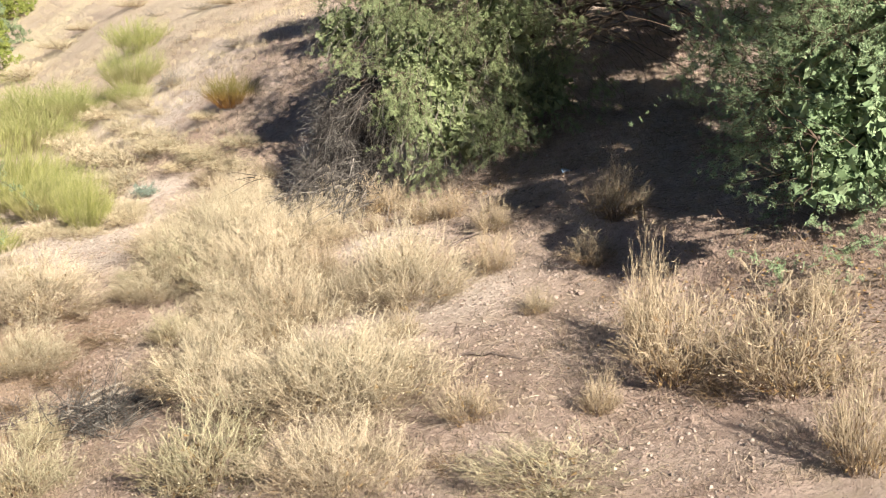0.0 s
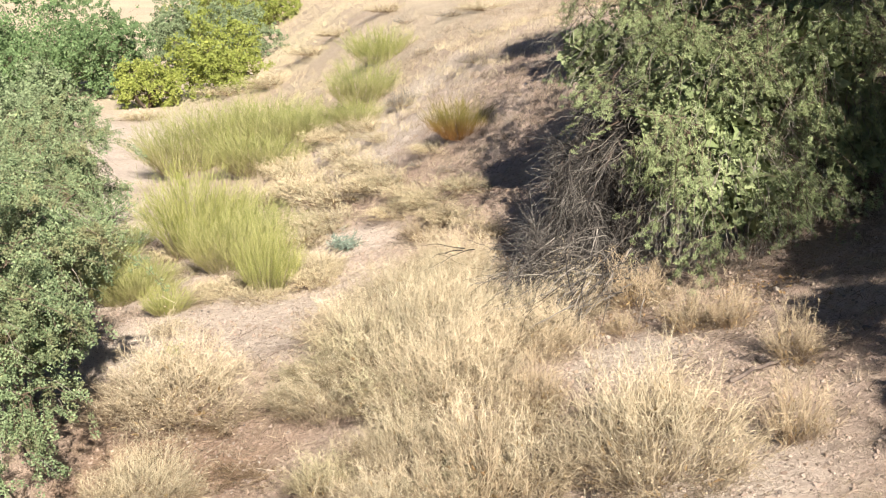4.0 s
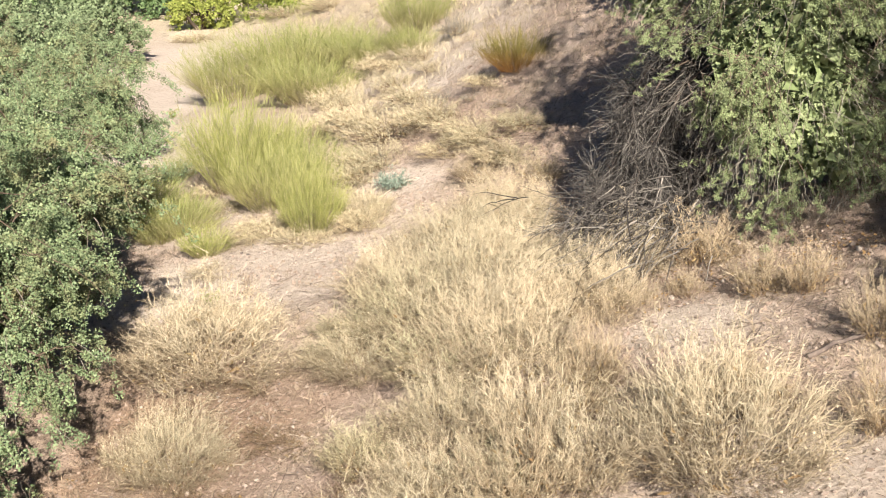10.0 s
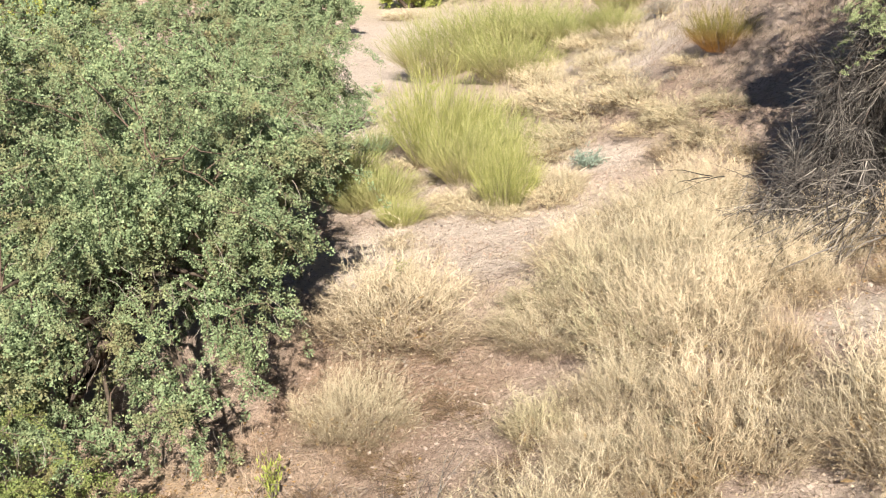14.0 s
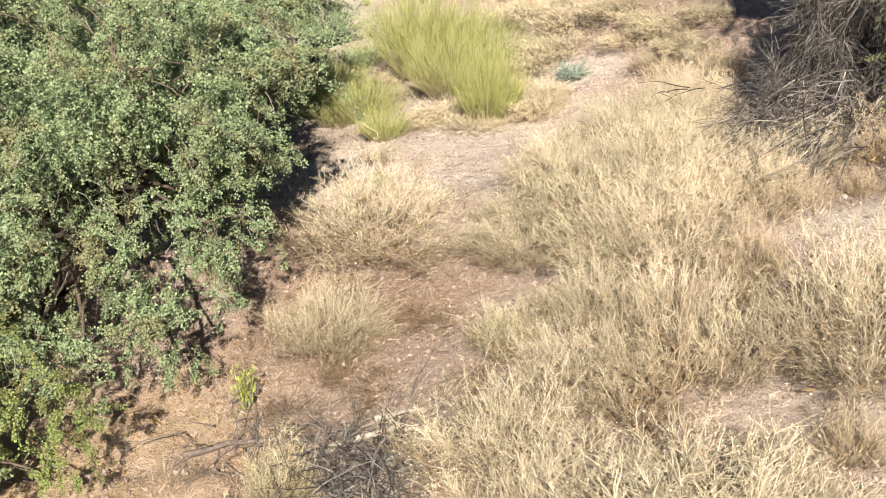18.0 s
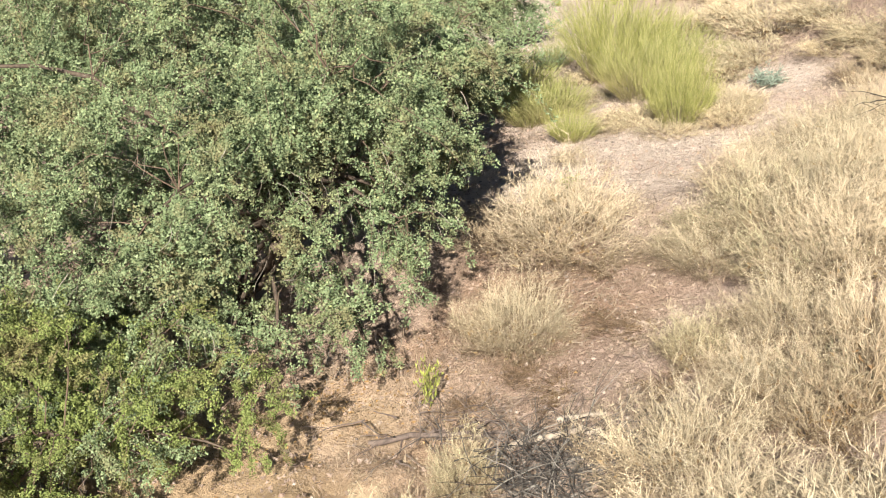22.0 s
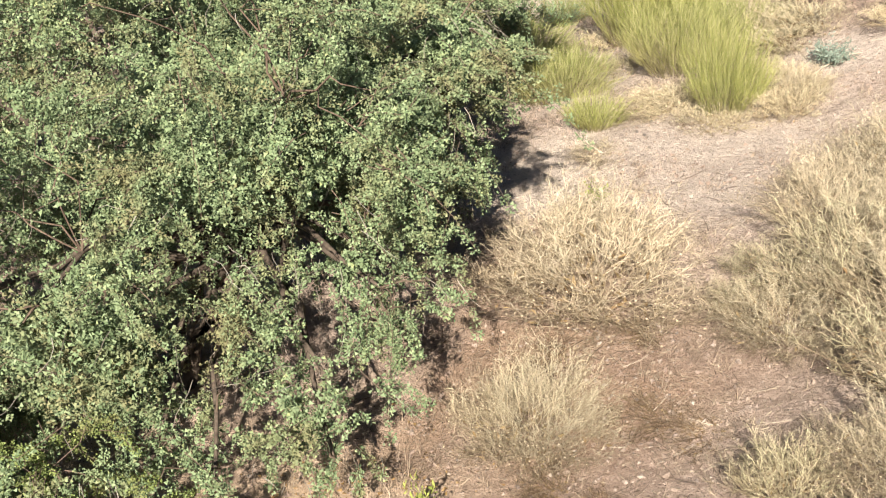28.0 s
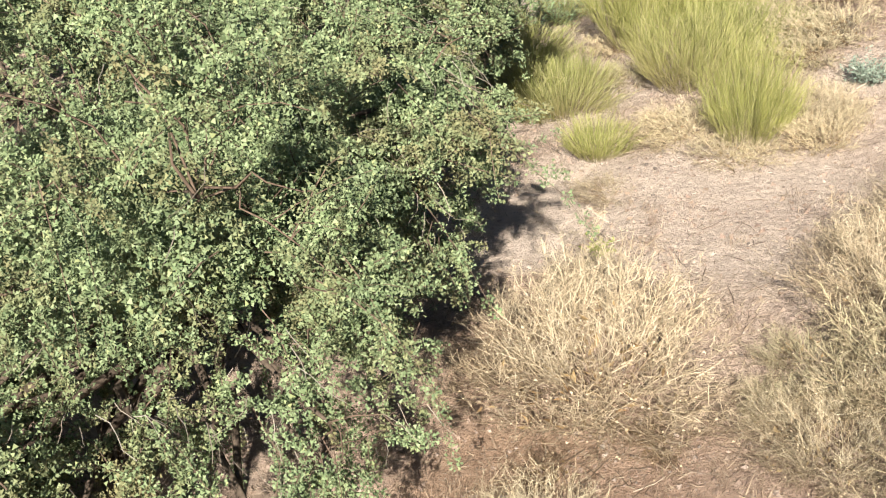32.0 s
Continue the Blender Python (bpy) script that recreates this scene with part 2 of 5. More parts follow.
BANK_Z = np.array([-0.6, -1.2, -1.6, -1.75, -1.68, -1.52, -1.32, -0.8, -0.3, 0, 0.31, 0.66, 1.25, 1.7, 1.95, 2.2, 3.0])


def wave(x, y, scale, seed):
    """Smooth value noise over the plane."""
    x, y = x / scale, y / scale
    xi, yi = np.floor(x), np.floor(y)
    fx, fy = x - xi, y - yi
    fx, fy = fx * fx * (3 - 2 * fx), fy * fy * (3 - 2 * fy)

    def h(a, b):
        v = np.sin(a * 127.1 + b * 311.7 + seed * 74.7) * 43758.5453
        return v - np.floor(v)
    return (h(xi, yi) * (1 - fx) + h(xi + 1, yi) * fx) * (1 - fy) + (h(xi, yi + 1) * (1 - fx) + h(xi + 1, yi + 1) * fx) * fy - 0.5


def ground_z(x, y):
    x, y = np.asarray(x, float), np.asarray(y, float)
    u = (x + 2 + 0.37 * (y - 18)) * 0.938
    z = np.interp(u + 0.35 * wave(x, y, 2.3, 1), BANK_U, BANK_Z)
    # the bed climbs away from the near end, and past the clearing the bank grows steeper
    z = z + np.clip((y - 17) * 0.1, -0.25, 0.3) * np.clip((-u - 1.5) / 2, 0, 1)
    up = np.clip((y - 22) / 7, 0, 1)
    z = z + up * up * (3 - 2 * up) * (0.75 * np.clip(1 + u / 2.2, 0, 1) + 0.45 * np.clip(u, 0, 2.2))
    far = np.maximum(y - 45, 0)
    z = z + far ** 2 * 0.0006 / (1 + far * 0.01)
    z = z + 0.11 * wave(x, y, 1.9, 2) + 0.07 * wave(x, y, 0.7, 3) + 0.05 * wave(x, y, 0.27, 4)
    # eroded little steps along the foot of the bank
    foot = np.exp(-((u + 5.2) / 1.1) ** 2)
    return z + foot * np.clip((21 - y) / 5, 0.35, 1.25) * (0.38 * np.abs(wave(x + 0.5 * y, y, 0.8, 5)) + 0.18 * np.abs(wave(x - 0.3 * y, y, 0.33, 6)))


def mesh_of(name, verts, faces, mat, smooth=False):
    """A mesh from an (n, 3) array and an (m, 3 or 4) array of corners."""
    verts, faces = np.asarray(verts, np.float32), np.asarray(faces, np.int32)
    me = bpy.data.meshes.new(name)
    k = faces.shape[1]
    me.vertices.add(len(verts))
    me.vertices.foreach_set("co", verts.ravel())
    me.loops.add(faces.size)
    me.loops.foreach_set("vertex_index", faces.ravel())
    me.polygons.add(len(faces))
    me.polygons.foreach_set("loop_start", np.arange(0, faces.size, k, dtype=np.int32))
    me.polygons.foreach_set("use_smooth", np.full(len(faces), smooth))
    me.materials.append(mat)
    me.update(calc_edges=True)
    me.validate()
    return me


def place(ob, x, y, sink=0.03, turn=0.0, size=(1, 1, 1)):
    ob.location = (x, y, float(ground_z(x, y)) - sink)
    ob.rotation_euler = (0, 0, turn)
    ob.scale = size
    return ob


def child(name, me, parent, label="", kind=""):
    ob = new(name, me)
    ob.parent = parent
    if label:
        ob["label"] = label
    if kind:
        ob["kind"] = kind
    return ob


def grid_axis(knots):
    out = []
    for a, b, step in knots:
        out += list(np.arange(a, b, step))
    return np.array(out + [knots[-1][1]])


gx = grid_axis([(-400, -60, 20), (-60, -22, 1.2), (-22, -12, 0.3), (-12, 5, 0.12), (5, 14, 0.4), (14, 60, 2), (60, 400, 20)])
gy = grid_axis([(-200, -10, 10), (-10, 6, 1.0), (6, 9, 0.25), (9, 27, 0.12), (27, 45, 0.3), (45, 90, 0.8), (90, 200, 5), (200, 900, 50)])
GX, GY = np.meshgrid(gx, gy)
GZ = ground_z(GX, GY)
idx = np.arange(GX.size).reshape(GX.shape)
quads = np.stack([idx[:-1, :-1], idx[:-1, 1:], idx[1:, 1:], idx[1:, :-1]], -1).reshape(-1, 4)
ground = new("ground", mesh_of("ground", np.stack([GX, GY, GZ], -1).reshape(-1, 3), quads, SOIL, True))
tagged(ground, "dry tan stony soil of a desert wash bank", "ground", kind="structure")

# ---------------------------------------------------------------- growing stems and leaves


def unit(v):
    return v / np.maximum(np.linalg.norm(v, axis=-1, keepdims=True), 1e-9)


def grow(base, way, length, steps, bend=0.0, wiggle=0.1, rng=RNG):
    """Paths (n, steps + 1, 3) from base along way; bend lifts (+) or droops (-)."""
    n = len(base)
    p = np.empty((n, steps + 1, 3))
    p[:, 0] = base
    d = unit(np.asarray(way, float))
    seg = (np.asarray(length, float) / steps).reshape(-1, 1)
    for k in range(steps):
        p[:, k + 1] = p[:, k] + d * seg
        d = d + rng.normal(0, wiggle, (n, 3))
        d[:, 2] += bend
        d = unit(d)
    return p


def tubes(paths, r0, r1, sides=3):
    """Tapering tubes along the paths: corners and quads."""
    n, k, _ = paths.shape
    d = unit(np.gradient(paths, axis=1))
    ref = np.where(np.abs(d[..., 2:3]) > 0.9, np.array([1.0, 0, 0]), np.array([0, 0, 1.0]))
    a = unit(np.cross(d, ref))
    b = np.cross(d, a)
    rad = np.asarray(r0, float).reshape(-1, 1) * (1 - np.linspace(0, 1, k)) + np.asarray(r1, float).reshape(-1, 1) * np.linspace(0, 1, k)
    ang = np.arange(sides) * 2 * np.pi / sides
    v = paths[:, :, None] + rad[:, :, None, None] * (np.cos(ang)[:, None] * a[:, :, None] + np.sin(ang)[:, None] * b[:, :, None])
    ids = np.arange(n * k * sides).reshape(n, k, sides)
    nx = np.roll(ids, -1, axis=2)
    q = np.stack([ids[:, :-1], nx[:, :-1], nx[:, 1:], ids[:, 1:]], -1).reshape(-1, 4)
    return v.reshape(-1, 3), q


def ribbons(paths, width, rng=RNG):
    """Flat narrowing strips along the paths, for what is too fine to show its roundness."""
    n, k, _ = paths.shape
    d = unit(np.gradient(paths, axis=1))
    a = unit(np.cross(d, rng.normal(0, 1, (n, 1, 3))))
    w = np.asarray(width, float).reshape(-1, 1, 1) * np.linspace(1, 0.55, k)[None, :, None]
    v = np.stack([paths - a * w, paths + a * w], 2)
    ids = np.arange(n * k * 2).reshape(n, k, 2)
    q = np.stack([ids[:, :-1, 0], ids[:, :-1, 1], ids[:, 1:, 1], ids[:, 1:, 0]], -1).reshape(-1, 4)
    return v.reshape(-1, 3), q


def merge(parts):
    vs, fs, o = [], [], 0
    for v, f in parts:
        vs.append(v)
        fs.append(f + o)
        o += len(v)
    return np.concatenate(vs), np.concatenate(fs)


def along(paths, n, lo, hi, rng=RNG):
    """n random places on the paths, with the way there and the path's number."""
    i = rng.integers(0, len(paths), n)
    s = rng.uniform(lo, hi, n) * (paths.shape[1] - 1)
    k = np.minimum(s.astype(int), paths.shape[1] - 2)
    f = (s - k)[:, None]
    a, b = paths[i, k], paths[i, k + 1]
    return a + (b - a) * f, unit(b - a), i


def spread(way, amount, rng=RNG):
    return unit(way + rng.normal(0, amount, way.shape))


def frames_of(way, rng=RNG):
    """Turn matrices whose x lies along way, rolled at random."""
    x = unit(way)
    y = unit(np.cross(x, rng.normal(0, 1, x.shape)))
    return np.stack([x, y, np.cross(x, y)], -1)


def stamp(template, quads_of, where, turn, size):
    """Copies of a small template of corners at many places."""
    v = np.einsum("nij,mj->nmi", turn, template) * np.asarray(size).reshape(-1, 1, 1) + where[:, None]
    n, m = v.shape[:2]
    q = (np.arange(n)[:, None, None] * m + quads_of[None]).reshape(-1, quads_of.shape[1])
    return v.reshape(-1, 3), q


def tuft_template(leaves=8, seed=3, blade=(0.42, 0.62), width=0.5):
    """A tuft of small blunt leaves round a bud."""
    r = np.random.default_rng(seed)
    way = unit(r.normal(0, 1, (leaves, 3)) + (0.5, 0, 0.2))
    return stamp(LEAFLET * (1, width, 1), SLIVER_F, way * r.uniform(0.1, 0.5, (leaves, 1)), frames_of(unit(way + r.normal(0, 0.6, way.shape)), r), r.uniform(*blade, leaves))


TETRA = np.array([(1, 0, -0.5), (-0.5, 0.87, -0.5), (-0.5, -0.87, -0.5), (0, 0, 0.9)], float)
TETRA_F = np.array([(0, 1, 3), (1, 2, 3), (2, 0, 3), (0, 2, 1)])
SLIVER = np.array([(0, -0.5, 0), (1, 0, 0), (0, 0.5, 0)], float)
SLIVER_F = np.array([(0, 1, 2)])
LEAFLET = np.array([(0, -0.12, 0), (0.9, -0.42, 0.04), (0.75, 0.5, -0.04)], float)
OCTA = np.array([(1, 0, 0), (0, 1, 0), (-1, 0, 0), (0, -1, 0), (0, 0, 1), (0, 0, -1)], float)
OCTA_F = np.array([(0, 1, 4), (1, 2, 4), (2, 3, 4), (3, 0, 4), (1, 0, 5), (2, 1, 5), (3, 2, 5), (0, 3, 5)])
BLADE = np.array([(0, -0.5, 0), (0.5, -0.35, 0.03), (1, 0, -0.05), (0.5, 0.35, 0.03)], float)
BLADE_F = np.array([(0, 1, 2, 3)])

# ---------------------------------------------------------------- dry bushes


def dry_bush(seed, mat, stems=90, branches=420, twigs=1500, seeds=420, tilt=1.32, thick=0.62, foot=0.2, lift=0.1, old=None):
    """Meshes of one dead bush, a metre wide and a metre tall: forking stems, fine twigs, seed heads, dead leaves."""
    r = np.random.default_rng(seed)
    az = r.uniform(0, 2 * np.pi, stems)
    lean = np.arccos(1 - r.uniform(0, 1, stems) * (1 - np.cos(tilt)))
    way = np.stack([np.cos(az) * np.sin(lean), np.sin(az) * np.sin(lean), np.cos(lean)], -1)
    base = np.stack([np.cos(az), np.sin(az), 0 * az], -1) * (foot * np.sqrt(r.uniform(0, 1, stems)) * np.sin(lean))[:, None]
    # the stems end under a lumpy dome, and the forks that fill its shell turn upwards
    reach = 1 / np.sqrt((np.sin(lean) / (0.5 - 0.5 * foot)) ** 2 + (np.cos(lean) / 0.7) ** 2)
    lump = 0.95 + 0.5 * wave(az * 1.3 + seed, lean * 2.0, 0.7, seed)
    main = grow(base, way, reach * lump * r.uniform(0.5, 0.95, stems), 4, lift * 0.4, 0.14, r)
    b, w, _ = along(main, branches, 0.35, 1.0, r)
    arm = grow(b, spread(w, 0.55, r) + (0, 0, 0.12), r.uniform(0.04, 0.13, branches), 2, lift, 0.3, r)
    b, w, _ = along(arm, twigs, 0.25, 1.0, r)
    fine = grow(b, spread(w, 0.85, r) + (0, 0, 0.1), r.uniform(0.018, 0.06, twigs), 1, 0.05, 0.2, r)
    sv, sf = ribbons(main, r.uniform(0.003, 0.0046, stems) * thick, r)
    tv, tf = merge([ribbons(arm, r.uniform(0.0022, 0.0034, branches) * thick, r), ribbons(fine, r.uniform(0.0018, 0.0028, twigs) * thick, r)])
    ends = np.concatenate([fine[:, -1], arm[:, -1]])
    pick = r.choice(len(ends), min(seeds, len(ends)), replace=False)
    hv, hf = stamp(SLIVER * (1, 0.85, 1), SLIVER_F, ends[pick], frames_of(r.normal(0, 1, (len(pick), 3)), r), r.uniform(0.005, 0.011, len(pick)))
    b, w, _ = along(main, 260, 0.0, 0.6, r)
    lv, lf = stamp(BLADE * (1, 0.45, 1), BLADE_F, b + r.normal(0, 0.03, b.shape), frames_of(spread(w, 0.9, r), r), r.uniform(0.025, 0.06, 260))
    lv[:, 2] = np.maximum(lv[:, 2], 0.01)
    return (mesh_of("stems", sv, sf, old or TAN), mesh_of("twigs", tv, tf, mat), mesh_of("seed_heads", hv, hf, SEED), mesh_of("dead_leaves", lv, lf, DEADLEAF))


def plant(name, meshes, part_names, x, y, turn, size, label, category, group, sink=0.03):
    top = new(name)
    top.empty_display_size = 0.1
    for me, n in zip(meshes, part_names):
        child(n, me, top, kind="stuff")
    place(top, x, y, sink, turn, size)
    return tagged(top, label, category, group)


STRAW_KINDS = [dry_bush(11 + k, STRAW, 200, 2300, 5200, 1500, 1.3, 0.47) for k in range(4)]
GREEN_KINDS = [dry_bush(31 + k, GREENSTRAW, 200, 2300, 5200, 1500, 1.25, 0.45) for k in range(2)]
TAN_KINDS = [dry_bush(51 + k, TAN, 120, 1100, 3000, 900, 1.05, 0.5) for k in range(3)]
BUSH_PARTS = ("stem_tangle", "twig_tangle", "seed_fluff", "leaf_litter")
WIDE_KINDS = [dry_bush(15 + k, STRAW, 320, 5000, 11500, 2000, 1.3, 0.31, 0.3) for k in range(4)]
STRAW_LABEL = "pale straw-coloured dead desert bush with dense brittle stems"
GREEN_LABEL = "half-dead bush with yellowish green straw stems and seed heads"
TAN_LABEL = "tan dried annual weed with upright open stems on stony soil"

DRY = [
    (-6.02, 18.82, 1.5, 0.78, 0), (-5.62, 16.9, 0.85, 0.62, 0), (-4.67, 18.7, 0.54, 0.22, 1), (-4.18, 18.33, 0.84, 0.43, 0),
    (-3.23, 18.53, 1.1, 0.6, 0), (-3.48, 16.24, 0.68, 0.47, 1), (-2.78, 16.44, 0.78, 0.49, 0), (-2.7, 14.27, 1.07, 0.61, 0),
    (-2.03, 14.72, 0.66, 0.4, 2), (-2.08, 16.04, 0.67, 0.65, 0), (-4.77, 14.45, 0.53, 0.48, 1), (-2.83, 15.64, 0.59, 0.32, 0),
    (-2.26, 19.63, 0.73, 0.46, 0), (-3.53, 22.5, 1, 0.63, 0), (-1.65, 17.06, 0.52, 0.56, 2), (-1.45, 15.4, 0.66, 0.51, 0),
    (-0.46, 15.54, 1.19, 0.84, 0), (-0.91, 19.84, 0.82, 0.48, 2), (-0.31, 18.62, 0.58, 0.41, 2), (0.12, 18.42, 0.4, 0.41, 2),
    (-1.02, 18.97, 0.37, 0.24, 2), (0.66, 17.08, 0.47, 0.48, 2), (0.63, 15.67, 0.49, 0.48, 2), (-3.12, 17.66, 1.03, 0.51, 1),
    (-3.12, 19.35, 1.11, 0.81, 0), (-2.06, 15.41, 0.7, 0.31, 1), (-4.42, 24.4, 0.8, 0.33, 2), (-4.16, 24.73, 0.74, 0.28, 2),
    (-3.37, 23.66, 0.57, 0.34, 2), (-5.9, 23.91, 0.67, 0.34, 0), (-3.91, 19.74, 0.76, 0.53, 0), (-1.02, 13.22, 1.3, 0.56, 0),
    (1.76, 14.96, 0.59, 0.38, 2), (-2.63, 17.73, 1.11, 0.67, 0), (-3.83, 18.89, 1.09, 0.63, 1), (-1.77, 16.51, 0.77, 0.43, 2),
    (-1.74, 19.72, 0.74, 0.51, 0), (1.99, 12.06, 0.43, 0.91, 2), (-3.09, 20.8, 0.99, 0.52, 0), (-2.48, 15.24, 0.76, 0.44, 0),
    (-2.28, 11.72, 1.2, 0.7, 1), (-0.93, 10.73, 1.02, 0.56, 0), (0.95, 9.9, 1.23, 0.27, 1), (2.15, 11.25, 0.93, 0.76, 2),
    (2.99, 10.55, 1.2, 0.8, 2), (3.09, 9.01, 0.58, 0.72, 2), (-4.5, 13.0, 0.9, 0.6, 1), (1.4, 11.01, 0.34, 0.35, 2),
    (2.16, 15.8, 0.69, 0.6, 2), (-0.95, 12.51, 1.38, 0.76, 0), (3.53, 11.71, 0.54, 0.34, 2), (1.05, 13.99, 0.31, 0.29, 2),
    (-2.51, 18.34, 1.07, 0.66, 0), (-3.52, 21.65, 1.26, 0.54, 0),
    (-1.89, 18.79, 0.82, 0.56, 0), (-4.07, 21.25, 1.1, 0.55, 0), (-0.48, 14.18, 0.45, 0.33, 2), (-4.72, 20.93, 0.61, 0.38, 0),
    (-4.68, 19.29, 0.63, 0.25, 1), (-7.48, 22.03, 0.63, 0.12, 0), (-1.86, 15.09, 0.91, 0.57, 2), (-2.07, 13.3, 0.99, 0.65, 0),
    (-0.39, 16.16, 0.81, 0.52, 2), (0.23, 11.35, 0.61, 0.34, 2),
    (-4.38, 20.21, 1.05, 0.54, 0), (-6.8, 20.1, 0.6, 0.3, 0),
]
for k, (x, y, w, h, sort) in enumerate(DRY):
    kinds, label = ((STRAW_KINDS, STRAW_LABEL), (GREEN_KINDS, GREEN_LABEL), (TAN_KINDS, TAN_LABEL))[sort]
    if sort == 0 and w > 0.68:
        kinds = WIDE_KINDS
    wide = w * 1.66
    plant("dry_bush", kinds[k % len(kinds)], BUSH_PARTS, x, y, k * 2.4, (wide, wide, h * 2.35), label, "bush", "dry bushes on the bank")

DARK_DEAD = plant_material("brown_dead_stems", [(0.0, (0.06, 0.04, 0.028)), (0.6, (0.14, 0.09, 0.055)), (1.0, (0.27, 0.19, 0.12))])
DARK_KIND = dry_bush(61, DARK_DEAD, 90, 600, 2200, 200, 1.45, old=DARK_DEAD)
for k, (x, y, w, h) in enumerate([(-1.69, 14.48, 0.9, 0.3), (-1.75, 12.2, 0.9, 0.35), (2.48, 10.68, 0.8, 0.35), (-2.56, 15.87, 0.8, 0.3), (-5.3, 18.3, 0.9, 0.16), (-3.49, 15.7, 0.9, 0.2), (0.1, 10.6, 0.7, 0.25),
                                  (-4.7, 17.2, 1.0, 0.16), (-5.1, 16.3, 0.9, 0.18), (-1.0, 16.2, 0.6, 0.25), (-4.6, 16.0, 1.2, 0.16), (-4.3, 17.1, 1.0, 0.16), (-5.3, 15.6, 1.0, 0.14), (-5.9, 17.9, 0.9, 0.2)]):
    plant("dead_bush", DARK_KIND, BUSH_PARTS, x, y, k * 1.3, (w, w, h * 1.3), "low collapsed dark brown dead bush", "bush", "collapsed dead bushes")

# ---------------------------------------------------------------- green brooms and other shrubs


def broom(seed, mat, stems=420, twigs=6500, tilt=0.7, width=0.0015):
    """A broom of fine upright green switches, a metre wide and a metre tall."""
    r = np.random.default_rng(seed)
    az = r.uniform(0, 2 * np.pi, stems)
    rad = np.sqrt(r.uniform(0, 1, stems))
    base = np.stack([np.cos(az) * rad * 0.3, np.sin(az) * rad * 0.3, 0 * az], -1)
    lean = tilt * rad + r.normal(0, 0.08, stems)
    way = np.stack([np.cos(az) * np.sin(lean), np.sin(az) * np.sin(lean), np.cos(lean)], -1)
    main = grow(base, way, r.uniform(0.5, 1.0, stems) * (1 - 0.3 * rad ** 2), 3, 0.05, 0.08, r)
    b, w, _ = along(main, twigs, 0.3, 0.95, r)
    fine = grow(b, spread(w, 0.42, r) + (0, 0, 0.2), r.uniform(0.06, 0.2, twigs), 2, 0.06, 0.12, r)
    return (mesh_of("switches", *ribbons(main, width * 1.1, r), mat), mesh_of("green_twigs", *ribbons(fine, width * 0.9, r), mat))


BROOM_KINDS = [broom(71 + k, BROOM) for k in range(2)]
OLIVE_KINDS = [broom(81 + k, BROOM_OLIVE, 420, 6500, 0.82) for k in range(2)]
BROOMS = [
    (-10.13, 43.68, 1.6, 0.97, 0), (-8.86, 36.99, 1.27, 1.14, 1), (-8.37, 34.72, 0.94, 0.64, 1), (-14.21, 38.08, 1.89, 1.42, 1), (-13.17, 39.44, 2.58, 1.42, 1),
    (-11.79, 39.1, 2.04, 1.1, 1), (-10.99, 35.06, 1.82, 1.04, 1), (-10.4, 37.23, 1.33, 0.81, 1), (-9.17, 26.84, 1.45, 1.43, 0), (-7.89, 25.09, 1.04, 0.89, 1),
    (-6.62, 23.4, 0.73, 0.93, 0), (-7.62, 26.19, 0.99, 0.68, 1), (-8.59, 27.55, 1.06, 0.79, 1),
]
for k, (x, y, w, h, sort) in enumerate(BROOMS):
    kinds = (BROOM_KINDS, OLIVE_KINDS)[sort]
    plant("green_broom", kinds[k % 2], ("switch_mass", "twig_mass"), x, y, k * 1.7, (w * 1.2, w * 1.2, h * 1.4),
          ("bright green broom bush of fine upright switches", "olive green broom bush fading to straw at its foot")[sort], "bush", "green brooms in the wash")

